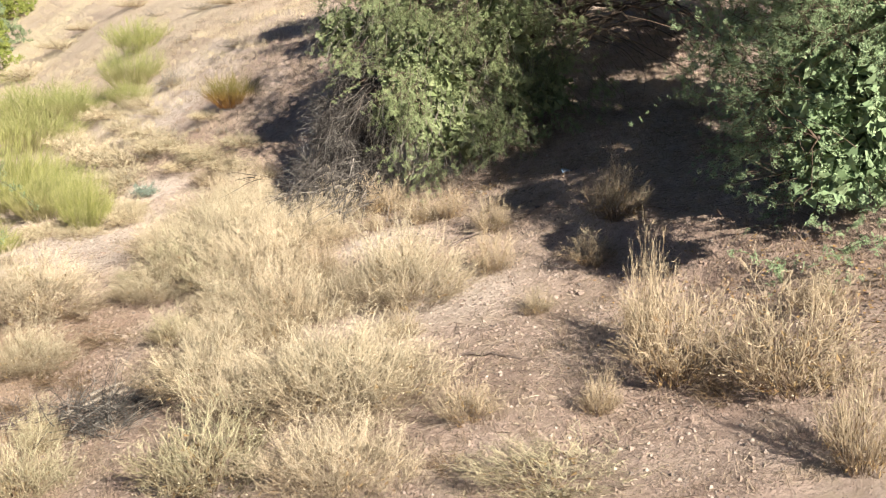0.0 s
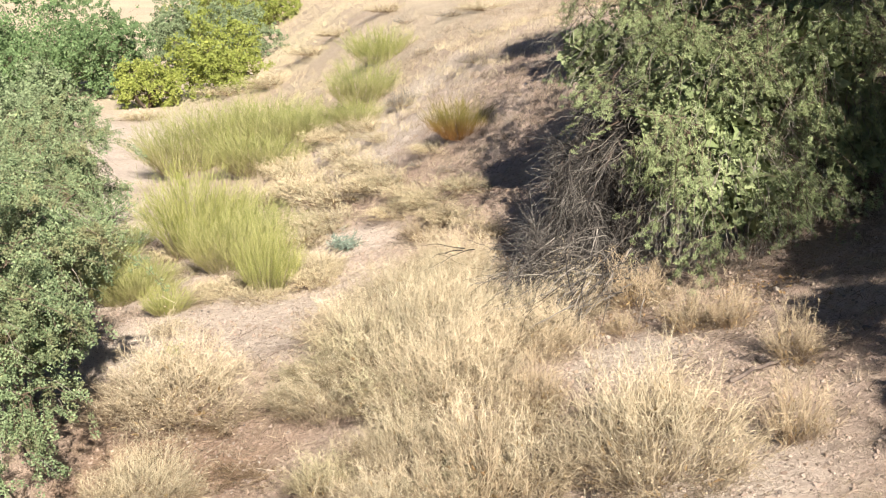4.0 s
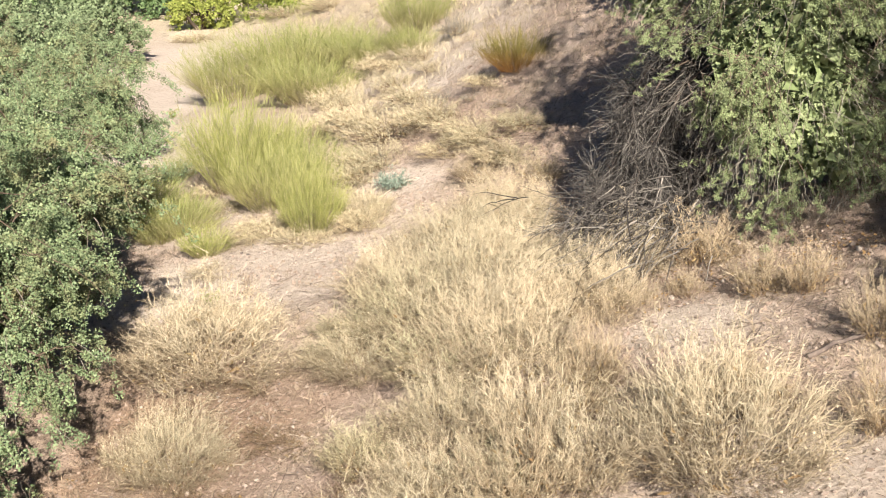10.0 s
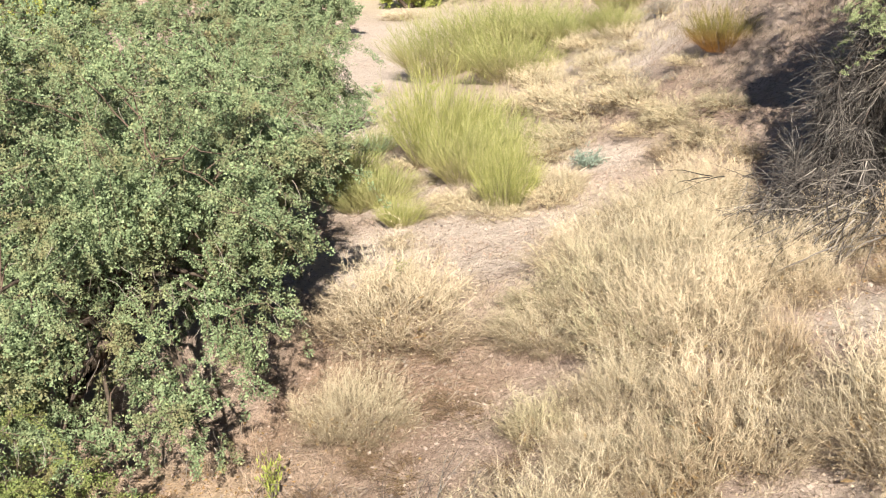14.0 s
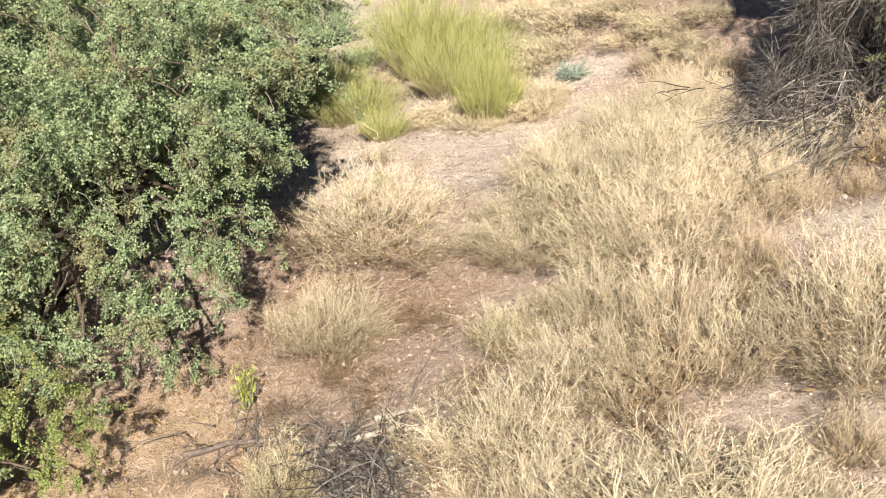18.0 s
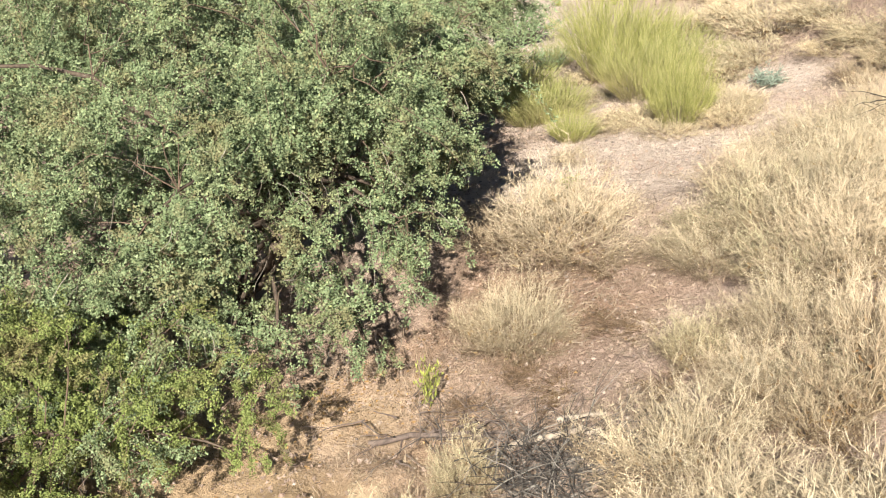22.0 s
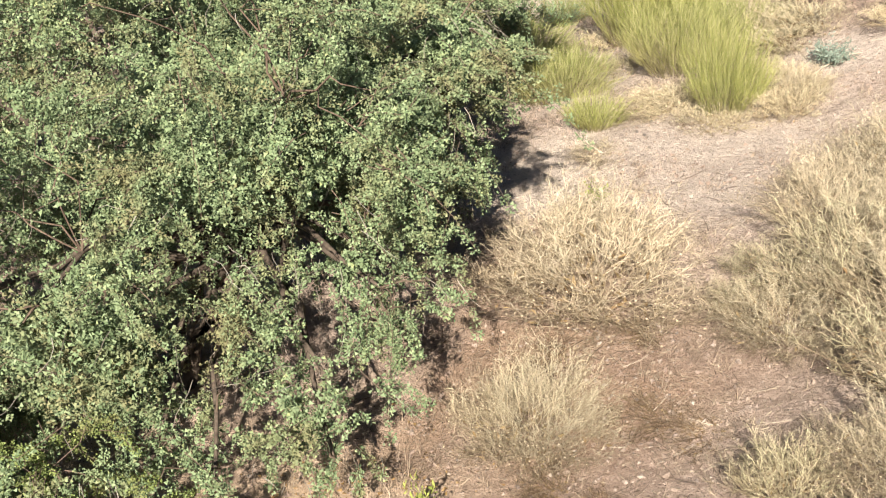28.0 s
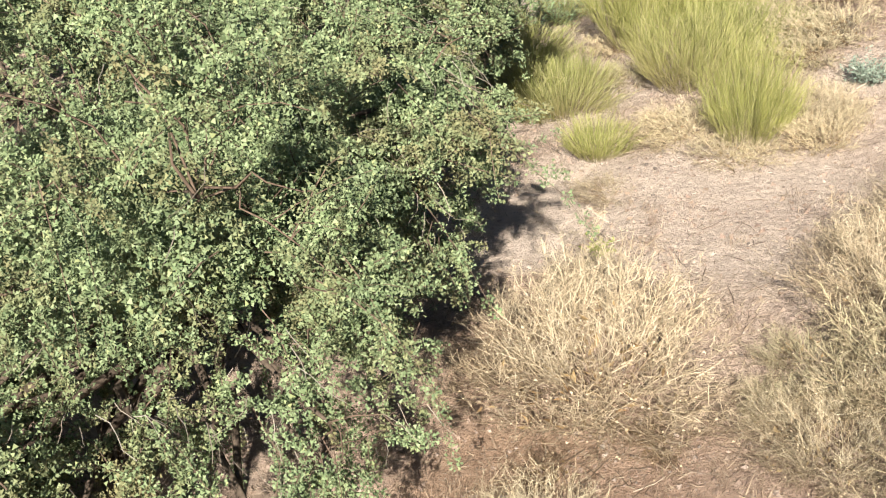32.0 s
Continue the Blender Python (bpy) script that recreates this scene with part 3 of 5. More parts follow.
BEIGE_KINDS = [dry_bush(91 + k, BEIGE_MAT, 160, 1100, 2400, 700, 1.4, 0.66, 0.3) for k in range(2)]
BEIGE = [
    (-7.74, 29.49, 1.74, 0.58), (-6.53, 29.1, 1.59, 0.53), (-6.73, 25.77, 1.17, 0.49), (-6.57, 24.81, 0.98, 0.41), (-4.45, 25.7, 1.27, 0.33),
    (-4.98, 26.33, 1.33, 0.32), (-7.07, 26.79, 1.49, 0.56), (-6.11, 24.33, 0.79, 0.49), (-3.91, 24.71, 1.11, 0.33), (-6.71, 27.68, 1.91, 0.94),
    (-5.76, 27.17, 1.48, 0.76), (-5.82, 23.59, 0.87, 0.54), (-7.68, 33.46, 1.32, 0.55), (-7.32, 23.63, 1.21, 0.39), (-9.11, 30.9, 1.01, 0.62),
    (-4.86, 25.84, 1.05, 0.38), (-9.3, 35.36, 1.3, 0.6), (-7.46, 23.75, 0.98, 0.51), (-6.64, 23, 0.93, 0.4), (-6.88, 26.29, 1.1, 0.57),
    (-6.44, 26.13, 1.17, 0.65), (-6.83, 29.52, 1.25, 0.56), (-9.04, 32.12, 1.4, 0.75), (-5.18, 25.65, 1.04, 0.45), (-8, 34.59, 1.13, 0.46),
    (-8.96, 35.15, 1.29, 0.6), (-20.58, 58.05, 2.8, 0.85), (-18.26, 56.55, 2.25, 0.84), (-9.52, 26.71, 0.87, 0.63), (-22.79, 53.93, 1.98, 0.81),
    (-13.56, 58.06, 2.3, 0.9), (-17.33, 59.82, 2.67, 1.04), (-18.13, 56.82, 2.1, 0.99), (-7.11, 44.58, 1.86, 0.75), (-16.56, 60.72, 1.97, 0.83),
    (-5, 27.73, 0.99, 0.4), (-4.92, 26.04, 1.02, 0.45), (-4.1, 25.8, 0.99, 0.45), (-6.8, 26.37, 1.15, 0.5), (-5.62, 27.3, 1.08, 0.38),
    (-9.06, 30.09, 1.52, 0.91), (-7.95, 29.85, 1.71, 0.88), (-7.74, 31.56, 1.32, 0.67), (-8.55, 34.14, 1.32, 0.5), (-9.66, 33.69, 1.45, 0.73), (-6.08, 27.49, 1.22, 0.55), (-5.86, 23.39, 0.81, 0.61), (-7.17, 23.52, 1.05, 0.29), (-7.64, 23.31, 0.87, 0.25), (-8.81, 25.42, 0.78, 0.36), (-6.56, 25.63, 1.04, 0.51), (-7.51, 27.26, 1.03, 0.58), (-4, 24.82, 1.32, 0.43), (-4.64, 25.65, 1.1, 0.42), (-3.88, 25.6, 1.09, 0.4), (-5.73, 23.85, 0.6, 0.4), (-6.29, 23.09, 0.67, 0.25), (-6.88, 31.35, 1.06, 0.37),
]
for k, (x, y, w, h) in enumerate(BEIGE):
    plant("dry_bush", BEIGE_KINDS[k % 2], BUSH_PARTS, x, y, k * 2.1, (w * 1.25, w * 1.25, h * 1.3), "low beige dead bush of matted stems", "bush", "low beige bushes")


def leafy_shrub(seed, mat, wood, leaves=1500, size=(0.03, 0.055), stems=60, tilt=1.0):
    """A rounded leafy shrub, a metre wide and a metre tall."""
    r = np.random.default_rng(seed)
    az = r.uniform(0, 2 * np.pi, stems)
    lean = tilt * np.sqrt(r.uniform(0, 1, stems))
    way = np.stack([np.cos(az) * np.sin(lean), np.sin(az) * np.sin(lean), np.cos(lean)], -1)
    main = grow(np.zeros((stems, 3)), way, r.uniform(0.5, 0.9, stems), 4, 0.06, 0.15, r)
    b, w, _ = along(main, leaves, 0.25, 1.0, r)
    b = b + r.normal(0, 0.04, b.shape)
    b[:, 2] = np.maximum(b[:, 2], 0.02)
    lv, lf = stamp(BLADE * (1, 0.55, 1), BLADE_F, b, frames_of(spread(w, 0.9, r) + (0, 0, 0.3), r), r.uniform(*size, leaves))
    return (mesh_of("stems", *tubes(main, 0.007, 0.002), wood), mesh_of("leaves", lv, lf, mat))


PALE_SHRUBS = [leafy_shrub(101 + k, LEAF_PALE, DARKWOOD, 2200, (0.03, 0.06)) for k in range(2)]
BLUE_SHRUB = leafy_shrub(105, BLUE, DARKWOOD, 1100, (0.05, 0.11), 30, 1.1)
LEAFY = [
    (-13.61, 31.46, 2.14, 1.18), (-17.63, 37.35, 1.77, 1.25), (-11.25, 28.29, 0.84, 0.58), (-11.9, 27.73, 1.64, 0.92),
]
for k, (x, y, w, h) in enumerate(LEAFY):
    plant("leafy_shrub", PALE_SHRUBS[k % 2], ("stem_tangle", "foliage"), x, y, k * 1.9, (w, w, h * 1.2), "grey-green leafy shrub at the edge of the wash", "shrub", "grey-green shrubs")
BLUES = [
    (-5.75, 24.7, 0.56, 0.36),
]
GREYS = [
    (-6.87, 33.56, 1.33, 0.78), (-7.1, 33.87, 1.16, 0.69), (-5.8, 28.07, 0.78, 0.35), (-5.52, 27.34, 0.84, 0.38), (-6, 26.96, 0.74, 0.33),
    (-1.33, 23.54, 0.52, 0.27), (-6.02, 28.47, 0.83, 0.38), (-5.89, 37.79, 1.26, 0.55), (-8.39, 45.71, 1.75, 0.69), (-10.93, 50.17, 1.57, 0.67),
    (-7.67, 39.2, 1.04, 0.5), (-5.27, 32.96, 0.96, 0.46),
    (-6.92, 33.67, 1.2, 1.0), (-4.5, 26.6, 0.6, 0.3), (-5.2, 27.4, 0.6, 0.3), (-3.6, 25.4, 0.5, 0.28), (-6.4, 26.2, 0.7, 0.4),
]
BROWNS = [
    (-4.52, 27.65, 0.76, 0.65),
]
TUFTS = [
    (-8.09, 23.03, 0.65, 0.5), (-9.22, 24.52, 0.95, 0.7), (-11.26, 28.53, 0.71, 0.65), (-10.29, 25.65, 0.91, 0.66), (-9.51, 24.37, 0.67, 0.43),
    (-9.42, 25.38, 0.69, 0.55), (-10.9, 26.5, 1.3, 0.75), (-12.0, 27.3, 1.4, 0.8), (-9.9, 24.9, 0.9, 0.6), (-11.4, 25.4, 1.2, 0.7),
]
for x, y, w, h in BLUES:
    plant("blue_shrub", BLUE_SHRUB, ("stem_tangle", "foliage"), x, y, 0.4, (w * 1.1, w * 1.1, h * 1.2), "small blue-green broad-leaved plant on bare soil", "plant", "")
GREY_KIND = dry_bush(121, HANGTWIG, 90, 420, 1400, 10, 1.3, old=HANGTWIG)
for k, (x, y, w, h) in enumerate(GREYS):
    plant("grey_bush", GREY_KIND, BUSH_PARTS, x, y, k * 2.0, (w, w, h * 1.1), "grey leafless dead bush", "bush", "grey bushes")
BROWN_KIND = broom(131, BROWNGRASS, 420, 4000, 0.85, 0.0022)
for x, y, w, h in BROWNS:
    plant("brown_bush", BROWN_KIND, ("switch_mass", "twig_mass"), x, y, 0.0, (w * 1.3, w * 1.3, h * 1.4), "olive brown grassy bush with orange foot", "bush", "")
TUFT_KIND = broom(141, BROOM, 500, 1500, 0.7, 0.003)
DARK_TUFT = broom(142, BROOM_OLIVE, 500, 1500, 0.8, 0.0026)
for k, (x, y, w, h) in enumerate(TUFTS):
    plant("grass_tuft", (TUFT_KIND, DARK_TUFT)[k > 0], ("switch_mass", "twig_mass"), x, y, k * 1.0, (w * 1.1, w * 1.1, h * 1.1), "green grassy tuft beside the wash bed", "grass tuft", "grass tufts")

# ---------------------------------------------------------------- trees


def inside(lobes, n, r, shell=0.55):
    """n places in the outer shell of a crown made of ellipsoids, with the way outwards."""
    L = np.array(lobes, float)
    vol = L[:, 3] * L[:, 4] + L[:, 4] * L[:, 5] + L[:, 3] * L[:, 5]
    pts, outs = [], []
    while sum(map(len, pts)) < n:
        i = r.choice(len(L), n, p=vol / vol.sum())
        d = unit(r.normal(0, 1, (n, 3)))
        rad = shell + (1 - shell) * r.uniform(0, 1, n) ** 0.6
        p = L[i, :3] + d * L[i, 3:] * rad[:, None]
        deep = np.zeros(n, bool)
        for row in L:
            deep |= (((p - row[:3]) / row[3:]) ** 2).sum(1) < (shell * 0.9) ** 2
        ok = ~deep
        pts.append(p[ok])
        outs.append(unit(d / L[i, 3:])[ok])
    return np.concatenate(pts)[:n], np.concatenate(outs)[:n]


def thin_out(p, o, scale, keep, seed):
    """Leaves gaps: drops places where a lumpy field is low."""
    f = wave(p[:, 0] + 3.1 * p[:, 2], p[:, 1] - 2.3 * p[:, 2], scale, seed) + 0.6 * wave(p[:, 0] - 1.7 * p[:, 2], p[:, 1] + 1.9 * p[:, 2], scale * 0.4, seed + 1)
    ok = f > np.quantile(f, 1 - keep)
    return p[ok], o[ok]


def arcs(a, b, steps, sag, wiggle, r):
    """Curved limbs from each a to each b."""
    s = np.linspace(0, 1, steps + 1)[None, :, None]
    p = a[:, None] + (b - a)[:, None] * s
    ln = np.linalg.norm(b - a, axis=1)[:, None]
    p[:, :, 2] += sag * np.sin(np.pi * s[:, :, 0]) * ln
    w = r.normal(0, wiggle, p.shape) * ln[:, :, None]
    w[:, 0] = w[:, -1] = 0
    return p + w


def tree(name, label, x, y, lobes, leaf_mat, seed, sprays, clusters, leaf_size, template, tuft=0.1, droop=-0.12, spray_len=(0.25, 0.55),
         keep=0.85, trunk_r=0.14, limbs=9, bare=0, group="trees", down=0.3, shell=0.55, core=0, core_size=(0.14, 0.24), gap=0.9, clump=2, core_leaf=None, core_in=0.66, deep=0, deep_size=(0.15, 0.22), puffs=0, puff=(0.28, 0.5), bare_len=(0.15, 0.5), deep_leaf=None, sprigs=0, airy=None, nodes=0):
    """A tree on its foot at x, y; lobes are ellipsoids of the crown, relative to the foot."""
    r = np.random.default_rng(seed)
    trunks = 3
    top = new(name)
    top.empty_display_size = 0.3
    L = np.array(lobes, float)
    mid = np.unique(L, axis=0)[:, :3].mean(0)
    # trunks fork near the ground and lean outwards
    fork = np.array([0, 0, 0.0]) + r.normal(0, 0.15, (trunks, 3)) * (1, 1, 0)
    heads = mid * (0.55, 0.55, 0.6) + r.normal(0, 0.35, (trunks, 3)) * (1, 1, 0.4)
    tr = arcs(fork - (0, 0, 0.15), heads, 7, 0.05, 0.025, r)
    for one in tr:
        child("trunk", mesh_of("trunk", *tubes(one[None], trunk_r, trunk_r * 0.6, 8), BARK, True), top, "dark rough leaning trunk")
    one_each = np.unique(L, axis=0, return_index=True)[1]
    li = np.concatenate([one_each, r.integers(0, len(L), limbs)])
    tip = L[li, :3] + np.clip(r.normal(0, 0.3, (len(li), 3)), -0.55, 0.55) * L[li, 3:] - (0, 0, 0.15)
    h = r.integers(0, trunks, len(li))
    lim = arcs(tr[h, 6], tip, 7, 0.12, 0.02, r)
    for one in lim:
        child("limb", mesh_of("limb", *tubes(one[None], trunk_r * 0.5, trunk_r * 0.14, 6), BARK, True), top)
    p, o = inside(lobes, int(sprays / keep), r, shell)
    p, o = thin_out(p, o, gap, keep, seed)
    if puffs:
        # most sprays stand in rounded puffs with dark gaps between them
        pc, po = inside(lobes, puffs, r, 0.82)
        pc = pc + po * r.normal(0.04, 0.17, (puffs, 1))
        m = int(len(p) * 0.9)
        i = r.integers(0, puffs, m)
        d = unit(unit(r.normal(0, 1, (m, 3))) + 0.35 * po[i] + (0, 0, 0.15))
        rad = r.uniform(*puff, puffs)[i] * r.uniform(0.45, 1.0, m)
        p[:m] = pc[i] + d * rad[:, None] * (1.15, 1.15, 0.85)
        o[:m] = unit(d + 0.5 * po[i])
    floor = ground_z(p[:, 0] + x, p[:, 1] + y) - float(ground_z(x, y))
    ok = p[:, 2] > floor + 0.12
    p, o = p[ok], o[ok]
    if airy is not None:
        ok = r.uniform(0, 1, len(p)) < airy(p + (x, y, float(ground_z(x, y))))
        p, o = p[ok], o[ok]
    # boughs lead from the limbs to groups of sprays
    nb = max(60, len(p) // 14)
    bt = p[r.choice(len(p), nb)]
    flat_l = lim[:, 2:].reshape(-1, 3)
    d2 = ((bt[:, None] - flat_l[None]) ** 2).sum(-1)
    bo = arcs(flat_l[d2.argmin(1)], bt, 6, 0.14, 0.05, r)
    child("bough_tangle", mesh_of("boughs", *tubes(bo, r.uniform(0.005, 0.012, nb), 0.003, 4), REDBARK, True), top, "thin reddish brown boughs", "stuff")
    way = unit(o + r.normal(0, 0.5, o.shape) + (0, 0, -down))
    ln = r.uniform(*spray_len, len(p)) * np.where(r.uniform(0, 1, len(p)) < 0.1, 1.8, 1.0)
    p = p + way * (ln * (ln > spray_len[1]) * 0.3)[:, None]
    sp = grow(p - way * ln[:, None] * 0.5, way, ln, 4, droop, 0.12, r)
    child("twig_tangle", mesh_of("twigs", *ribbons(sp, 0.0035, r), REDBARK), top, kind="stuff")
    b, w, _ = along(sp, int(len(sp) * clusters / clump), tuft, 1.0, r)
    b, w = np.repeat(b, clump, 0) + r.normal(0, leaf_size[0] * 0.35, (len(b) * clump, 3)), np.repeat(w, clump, 0)
    if nodes:
        # leaves in bunches at even steps along each shoot
        f = np.clip(np.linspace(tuft, 1, nodes) + r.normal(0, 0.02, (len(sp), nodes)), 0, 0.999) * (sp.shape[1] - 1)
        i, row = f.astype(int), np.arange(len(sp))[:, None]
        w = (sp[row, i + 1] - sp[row, i]).reshape(-1, 3)
        b = (sp[row, i] + (sp[row, i + 1] - sp[row, i]) * (f - i)[:, :, None]).reshape(-1, 3)
    if sprigs:
        # long leafy shoots that stand out of the crown
        g, go = inside(lobes, sprigs, r, 0.85)
        shoot = grow(g, unit(go + r.normal(0, 0.35, go.shape)) + (0, 0, 0.05), r.uniform(0.35, 0.75, sprigs), 5, -0.06, 0.12, r)
        shoot = shoot[(shoot[:, :, 2] > ground_z(shoot[:, :, 0] + x, shoot[:, :, 1] + y) - float(ground_z(x, y)) + 0.1).all(1)]
        child("shoot_tangle", mesh_of("shoots", *tubes(shoot, 0.005, 0.0015, 3), REDBARK), top, kind="stuff")
        sb, sw, _ = along(shoot, len(shoot) * 16, 0.15, 1.0, r)
        b, w = np.concatenate([b, sb]), np.concatenate([w, sw])
    tv, tq = template
    v, q = stamp(tv, tq, b, frames_of(spread(w, 0.8, r), r), r.uniform(*leaf_size, len(b)))
    child("crown", mesh_of("crown", v, q, leaf_mat), top, "feathery green foliage", "stuff")
    if core:
        cp, co = inside([(a, b, c, d * core_in, e * core_in, f * core_in) for a, b, c, d, e, f in lobes], core, r, 0.15)
        cp = cp[cp[:, 2] > ground_z(cp[:, 0] + x, cp[:, 1] + y) - float(ground_z(x, y)) + 0.35]
        if airy is not None:
            cp = cp[r.uniform(0, 1, len(cp)) < airy(cp + (x, y, float(ground_z(x, y)))) ** 2]
        v, q = stamp(*(core_leaf or FAR_LEAF), cp, frames_of(r.normal(0, 1, cp.shape), r), r.uniform(*core_size, len(cp)))
        child("inner_foliage", mesh_of("inner_foliage", v, q, leaf_mat), top, "dense shaded inner foliage", "stuff")
    if deep:
        cp, co = inside([(a, b, c, d * 0.5, e * 0.5, f * 0.5) for a, b, c, d, e, f in lobes], deep, r, 0.1)
        cp = cp[cp[:, 2] > ground_z(cp[:, 0] + x, cp[:, 1] + y) - float(ground_z(x, y)) + 0.5]
        if airy is not None:
            cp = cp[r.uniform(0, 1, len(cp)) < airy(cp + (x, y, float(ground_z(x, y)))) ** 2]
        v, q = stamp(*(deep_leaf or MID_LEAF), cp, frames_of(r.normal(0, 1, cp.shape), r), r.uniform(*deep_size, len(cp)))
        child("heart_foliage", mesh_of("heart_foliage", v, q, leaf_mat), top, "densest foliage at the heart of the crown", "stuff")
    if bare:
        bp, bo2 = inside(lobes, bare, r, 0.85)
        bw = unit(bo2 + r.normal(0, 0.4, bo2.shape) + (0, 0, -0.9))
        bs = grow(bp, bw, r.uniform(*bare_len, len(bp)), 4, -0.1, 0.27, r)
        child("bare_twig_drape", mesh_of("bare_twigs", *ribbons(bs, r.uniform(0.0016, 0.0032, len(bs)), r), HANGTWIG), top, "grey drooping leafless twigs", "stuff")
    top.location = (x, y, float(ground_z(x, y)))
    return tagged(top, label, "tree", group)


def feather_template(pinnae=3, pairs=4, seed=6, leaf=(0.31, 0.21)):
    """A twice-feathered leaf: a few ribs from one stalk, with small leaflets in pairs along each."""
    r = np.random.default_rng(seed)
    rib = unit(np.stack([np.ones(pinnae), np.linspace(-0.75, 0.75, pinnae), r.normal(0, 0.3, pinnae)], -1))
    at = np.repeat(np.linspace(0.25, 0.95, pairs), 2)
    side = np.tile([1.0, -1.0], pairs)
    where = (rib[:, None] * at[None, :, None]).reshape(-1, 3)
    across_rib = unit(np.cross(rib, (0, 0, 1.0)))
    way = (rib[:, None] * 0.55 + across_rib[:, None] * side[None, :, None] + r.normal(0, 0.25, (pinnae, 2 * pairs, 3))).reshape(-1, 3)
    return stamp(LEAFLET * (leaf[0], leaf[1] * 1.1, leaf[0]), SLIVER_F, where, frames_of(way, r), r.uniform(0.8, 1.2, len(where)))


MID_LEAF = tuft_template(14, 4, (0.5, 0.76), 0.85)
FEATHER = feather_template()
FAR_LEAF = tuft_template(6, 5, (0.9, 1.3), 0.75)


def bunch_template(leaflets=26, seed=8):
    """A rounded bunch of small leaflets round one knot of a shoot."""
    r = np.random.default_rng(seed)
    d = unit(r.normal(0, 1, (leaflets, 3)) + (0.35, 0, 0))
    return stamp(LEAFLET * (0.46, 0.34, 0.4), SLIVER_F, d * r.uniform(0.1, 0.75, (leaflets, 1)), frames_of(unit(d + r.normal(0, 0.6, d.shape)), r), r.uniform(0.75, 1.25, leaflets))


BUNCH = bunch_template()
SPRIG = feather_template(3, 3, 7, (0.4, 0.27))


def thin_foot(p):
    """The crown's low edge over the bank is thin: the share of shoots that stand at each place."""
    return np.where((p[:, 0] > -7.25) & (p[:, 2] < 0.45), 0.48, 1.0)



def rel(x, y, lobes):
    """Lobes in the world's places, made relative to the foot of the tree."""
    z = float(ground_z(x, y))
    return [(a - x, b - y, c - z, d, e, f) for a, b, c, d, e, f in lobes]


# shoots that reach out over the sand and shade it
OVERHANG = [(-7.1, 17.9, 1.45, 0.4, 0.6, 0.3), (-6.85, 17.0, 1.1, 0.4, 0.6, 0.35), (-9.0, 21.9, 1.6, 0.5, 0.7, 0.45), (-9.6, 22.8, 1.3, 0.6, 0.7, 0.5), (-11.0, 23.8, 1.2, 0.9, 0.7, 0.5)]
tree("mesquite_tree", "large green mesquite with feathery leaves leaning over the wash bank", -9.4, 16.8, rel(-9.4, 16.8, [
    (-8.4, 16.3, 0.7, 1.8, 2.3, 1.8), (-7.1, 15.6, 1.25, 0.95, 1.2, 1.1), (-7.75, 17.5, 1.2, 1.0, 1.3, 1.1), (-7.5, 14.4, 0.2, 1.25, 1.2, 0.9), (-7.6, 18.0, 1.0, 0.5, 0.55, 0.6), (-7.6, 18.2, 0.2, 0.6, 0.6, 0.5), (-6.35, 15.2, -0.3, 0.6, 0.7, 0.5), (-6.55, 16.2, 0.3, 0.55, 0.7, 0.6), (-7.4, 17.4, 0.8, 0.5, 0.6, 0.6), (-7.0, 14.6, -0.7, 0.75, 0.85, 0.55), (-7.9, 13.7, -0.8, 0.9, 0.8, 0.6),
    (-10.5, 15.3, 0.5, 2.4, 2.4, 2.0), (-9.8, 18.8, 0.8, 2.0, 2.0, 1.9), (-8.45, 19.1, 0.7, 0.95, 1.2, 1.05), (-8.9, 20.2, 1.1, 0.7, 0.8, 0.8), (-8.2, 19.2, 1.5, 0.4, 0.5, 0.45), (-8.9, 20.9, 1.1, 0.45, 0.55, 0.5), (-9.4, 21.3, 1.2, 0.7, 0.7, 0.7), (-12.5, 17.5, 0.9, 2.4, 2.6, 2.2), (-9.6, 13.6, -0.7, 1.9, 1.2, 1.0), (-8.7, 13.0, -1.0, 1.7, 0.8, 0.6),
    *OVERHANG * 3]),
    LEAF, 201, 5000, 1, (0.044, 0.07), BUNCH, tuft=0.3, nodes=7, airy=thin_foot, bare=2200, bare_len=(0.1, 0.35), keep=0.5, group="mesquite trees", shell=0.52, core=6000, core_in=0.62, core_size=(0.07, 0.1), core_leaf=FEATHER, gap=0.42, spray_len=(0.26, 0.62), clump=1, trunk_r=0.09, puffs=380, puff=(0.12, 0.3), deep=7000, deep_size=(0.09, 0.13), deep_leaf=FEATHER)
tree("mesquite_tree", "low yellow-green mesquite spreading over the broken bank", -8.6, 12.6, rel(-8.6, 12.6, [
    (-8.6, 12.4, -0.7, 1.0, 0.9, 0.8), (-7.6, 13.0, -0.9, 0.8, 0.8, 0.6), (-6.9, 13.7, -1.0, 0.6, 0.6, 0.45), (-9.4, 12.6, -0.4, 0.9, 0.9, 0.9), (-8.0, 12.0, -1.1, 0.9, 0.6, 0.5)]),
    LEAF_SPRING, 202, 1100, 1, (0.036, 0.056), BUNCH, tuft=0.3, nodes=8, airy=thin_foot, keep=0.5, group="mesquite trees", core=1100, core_in=0.62, core_size=(0.07, 0.1), core_leaf=FEATHER, gap=0.42, spray_len=(0.2, 0.5), clump=1, trunk_r=0.05, limbs=4, puffs=110, puff=(0.14, 0.32))
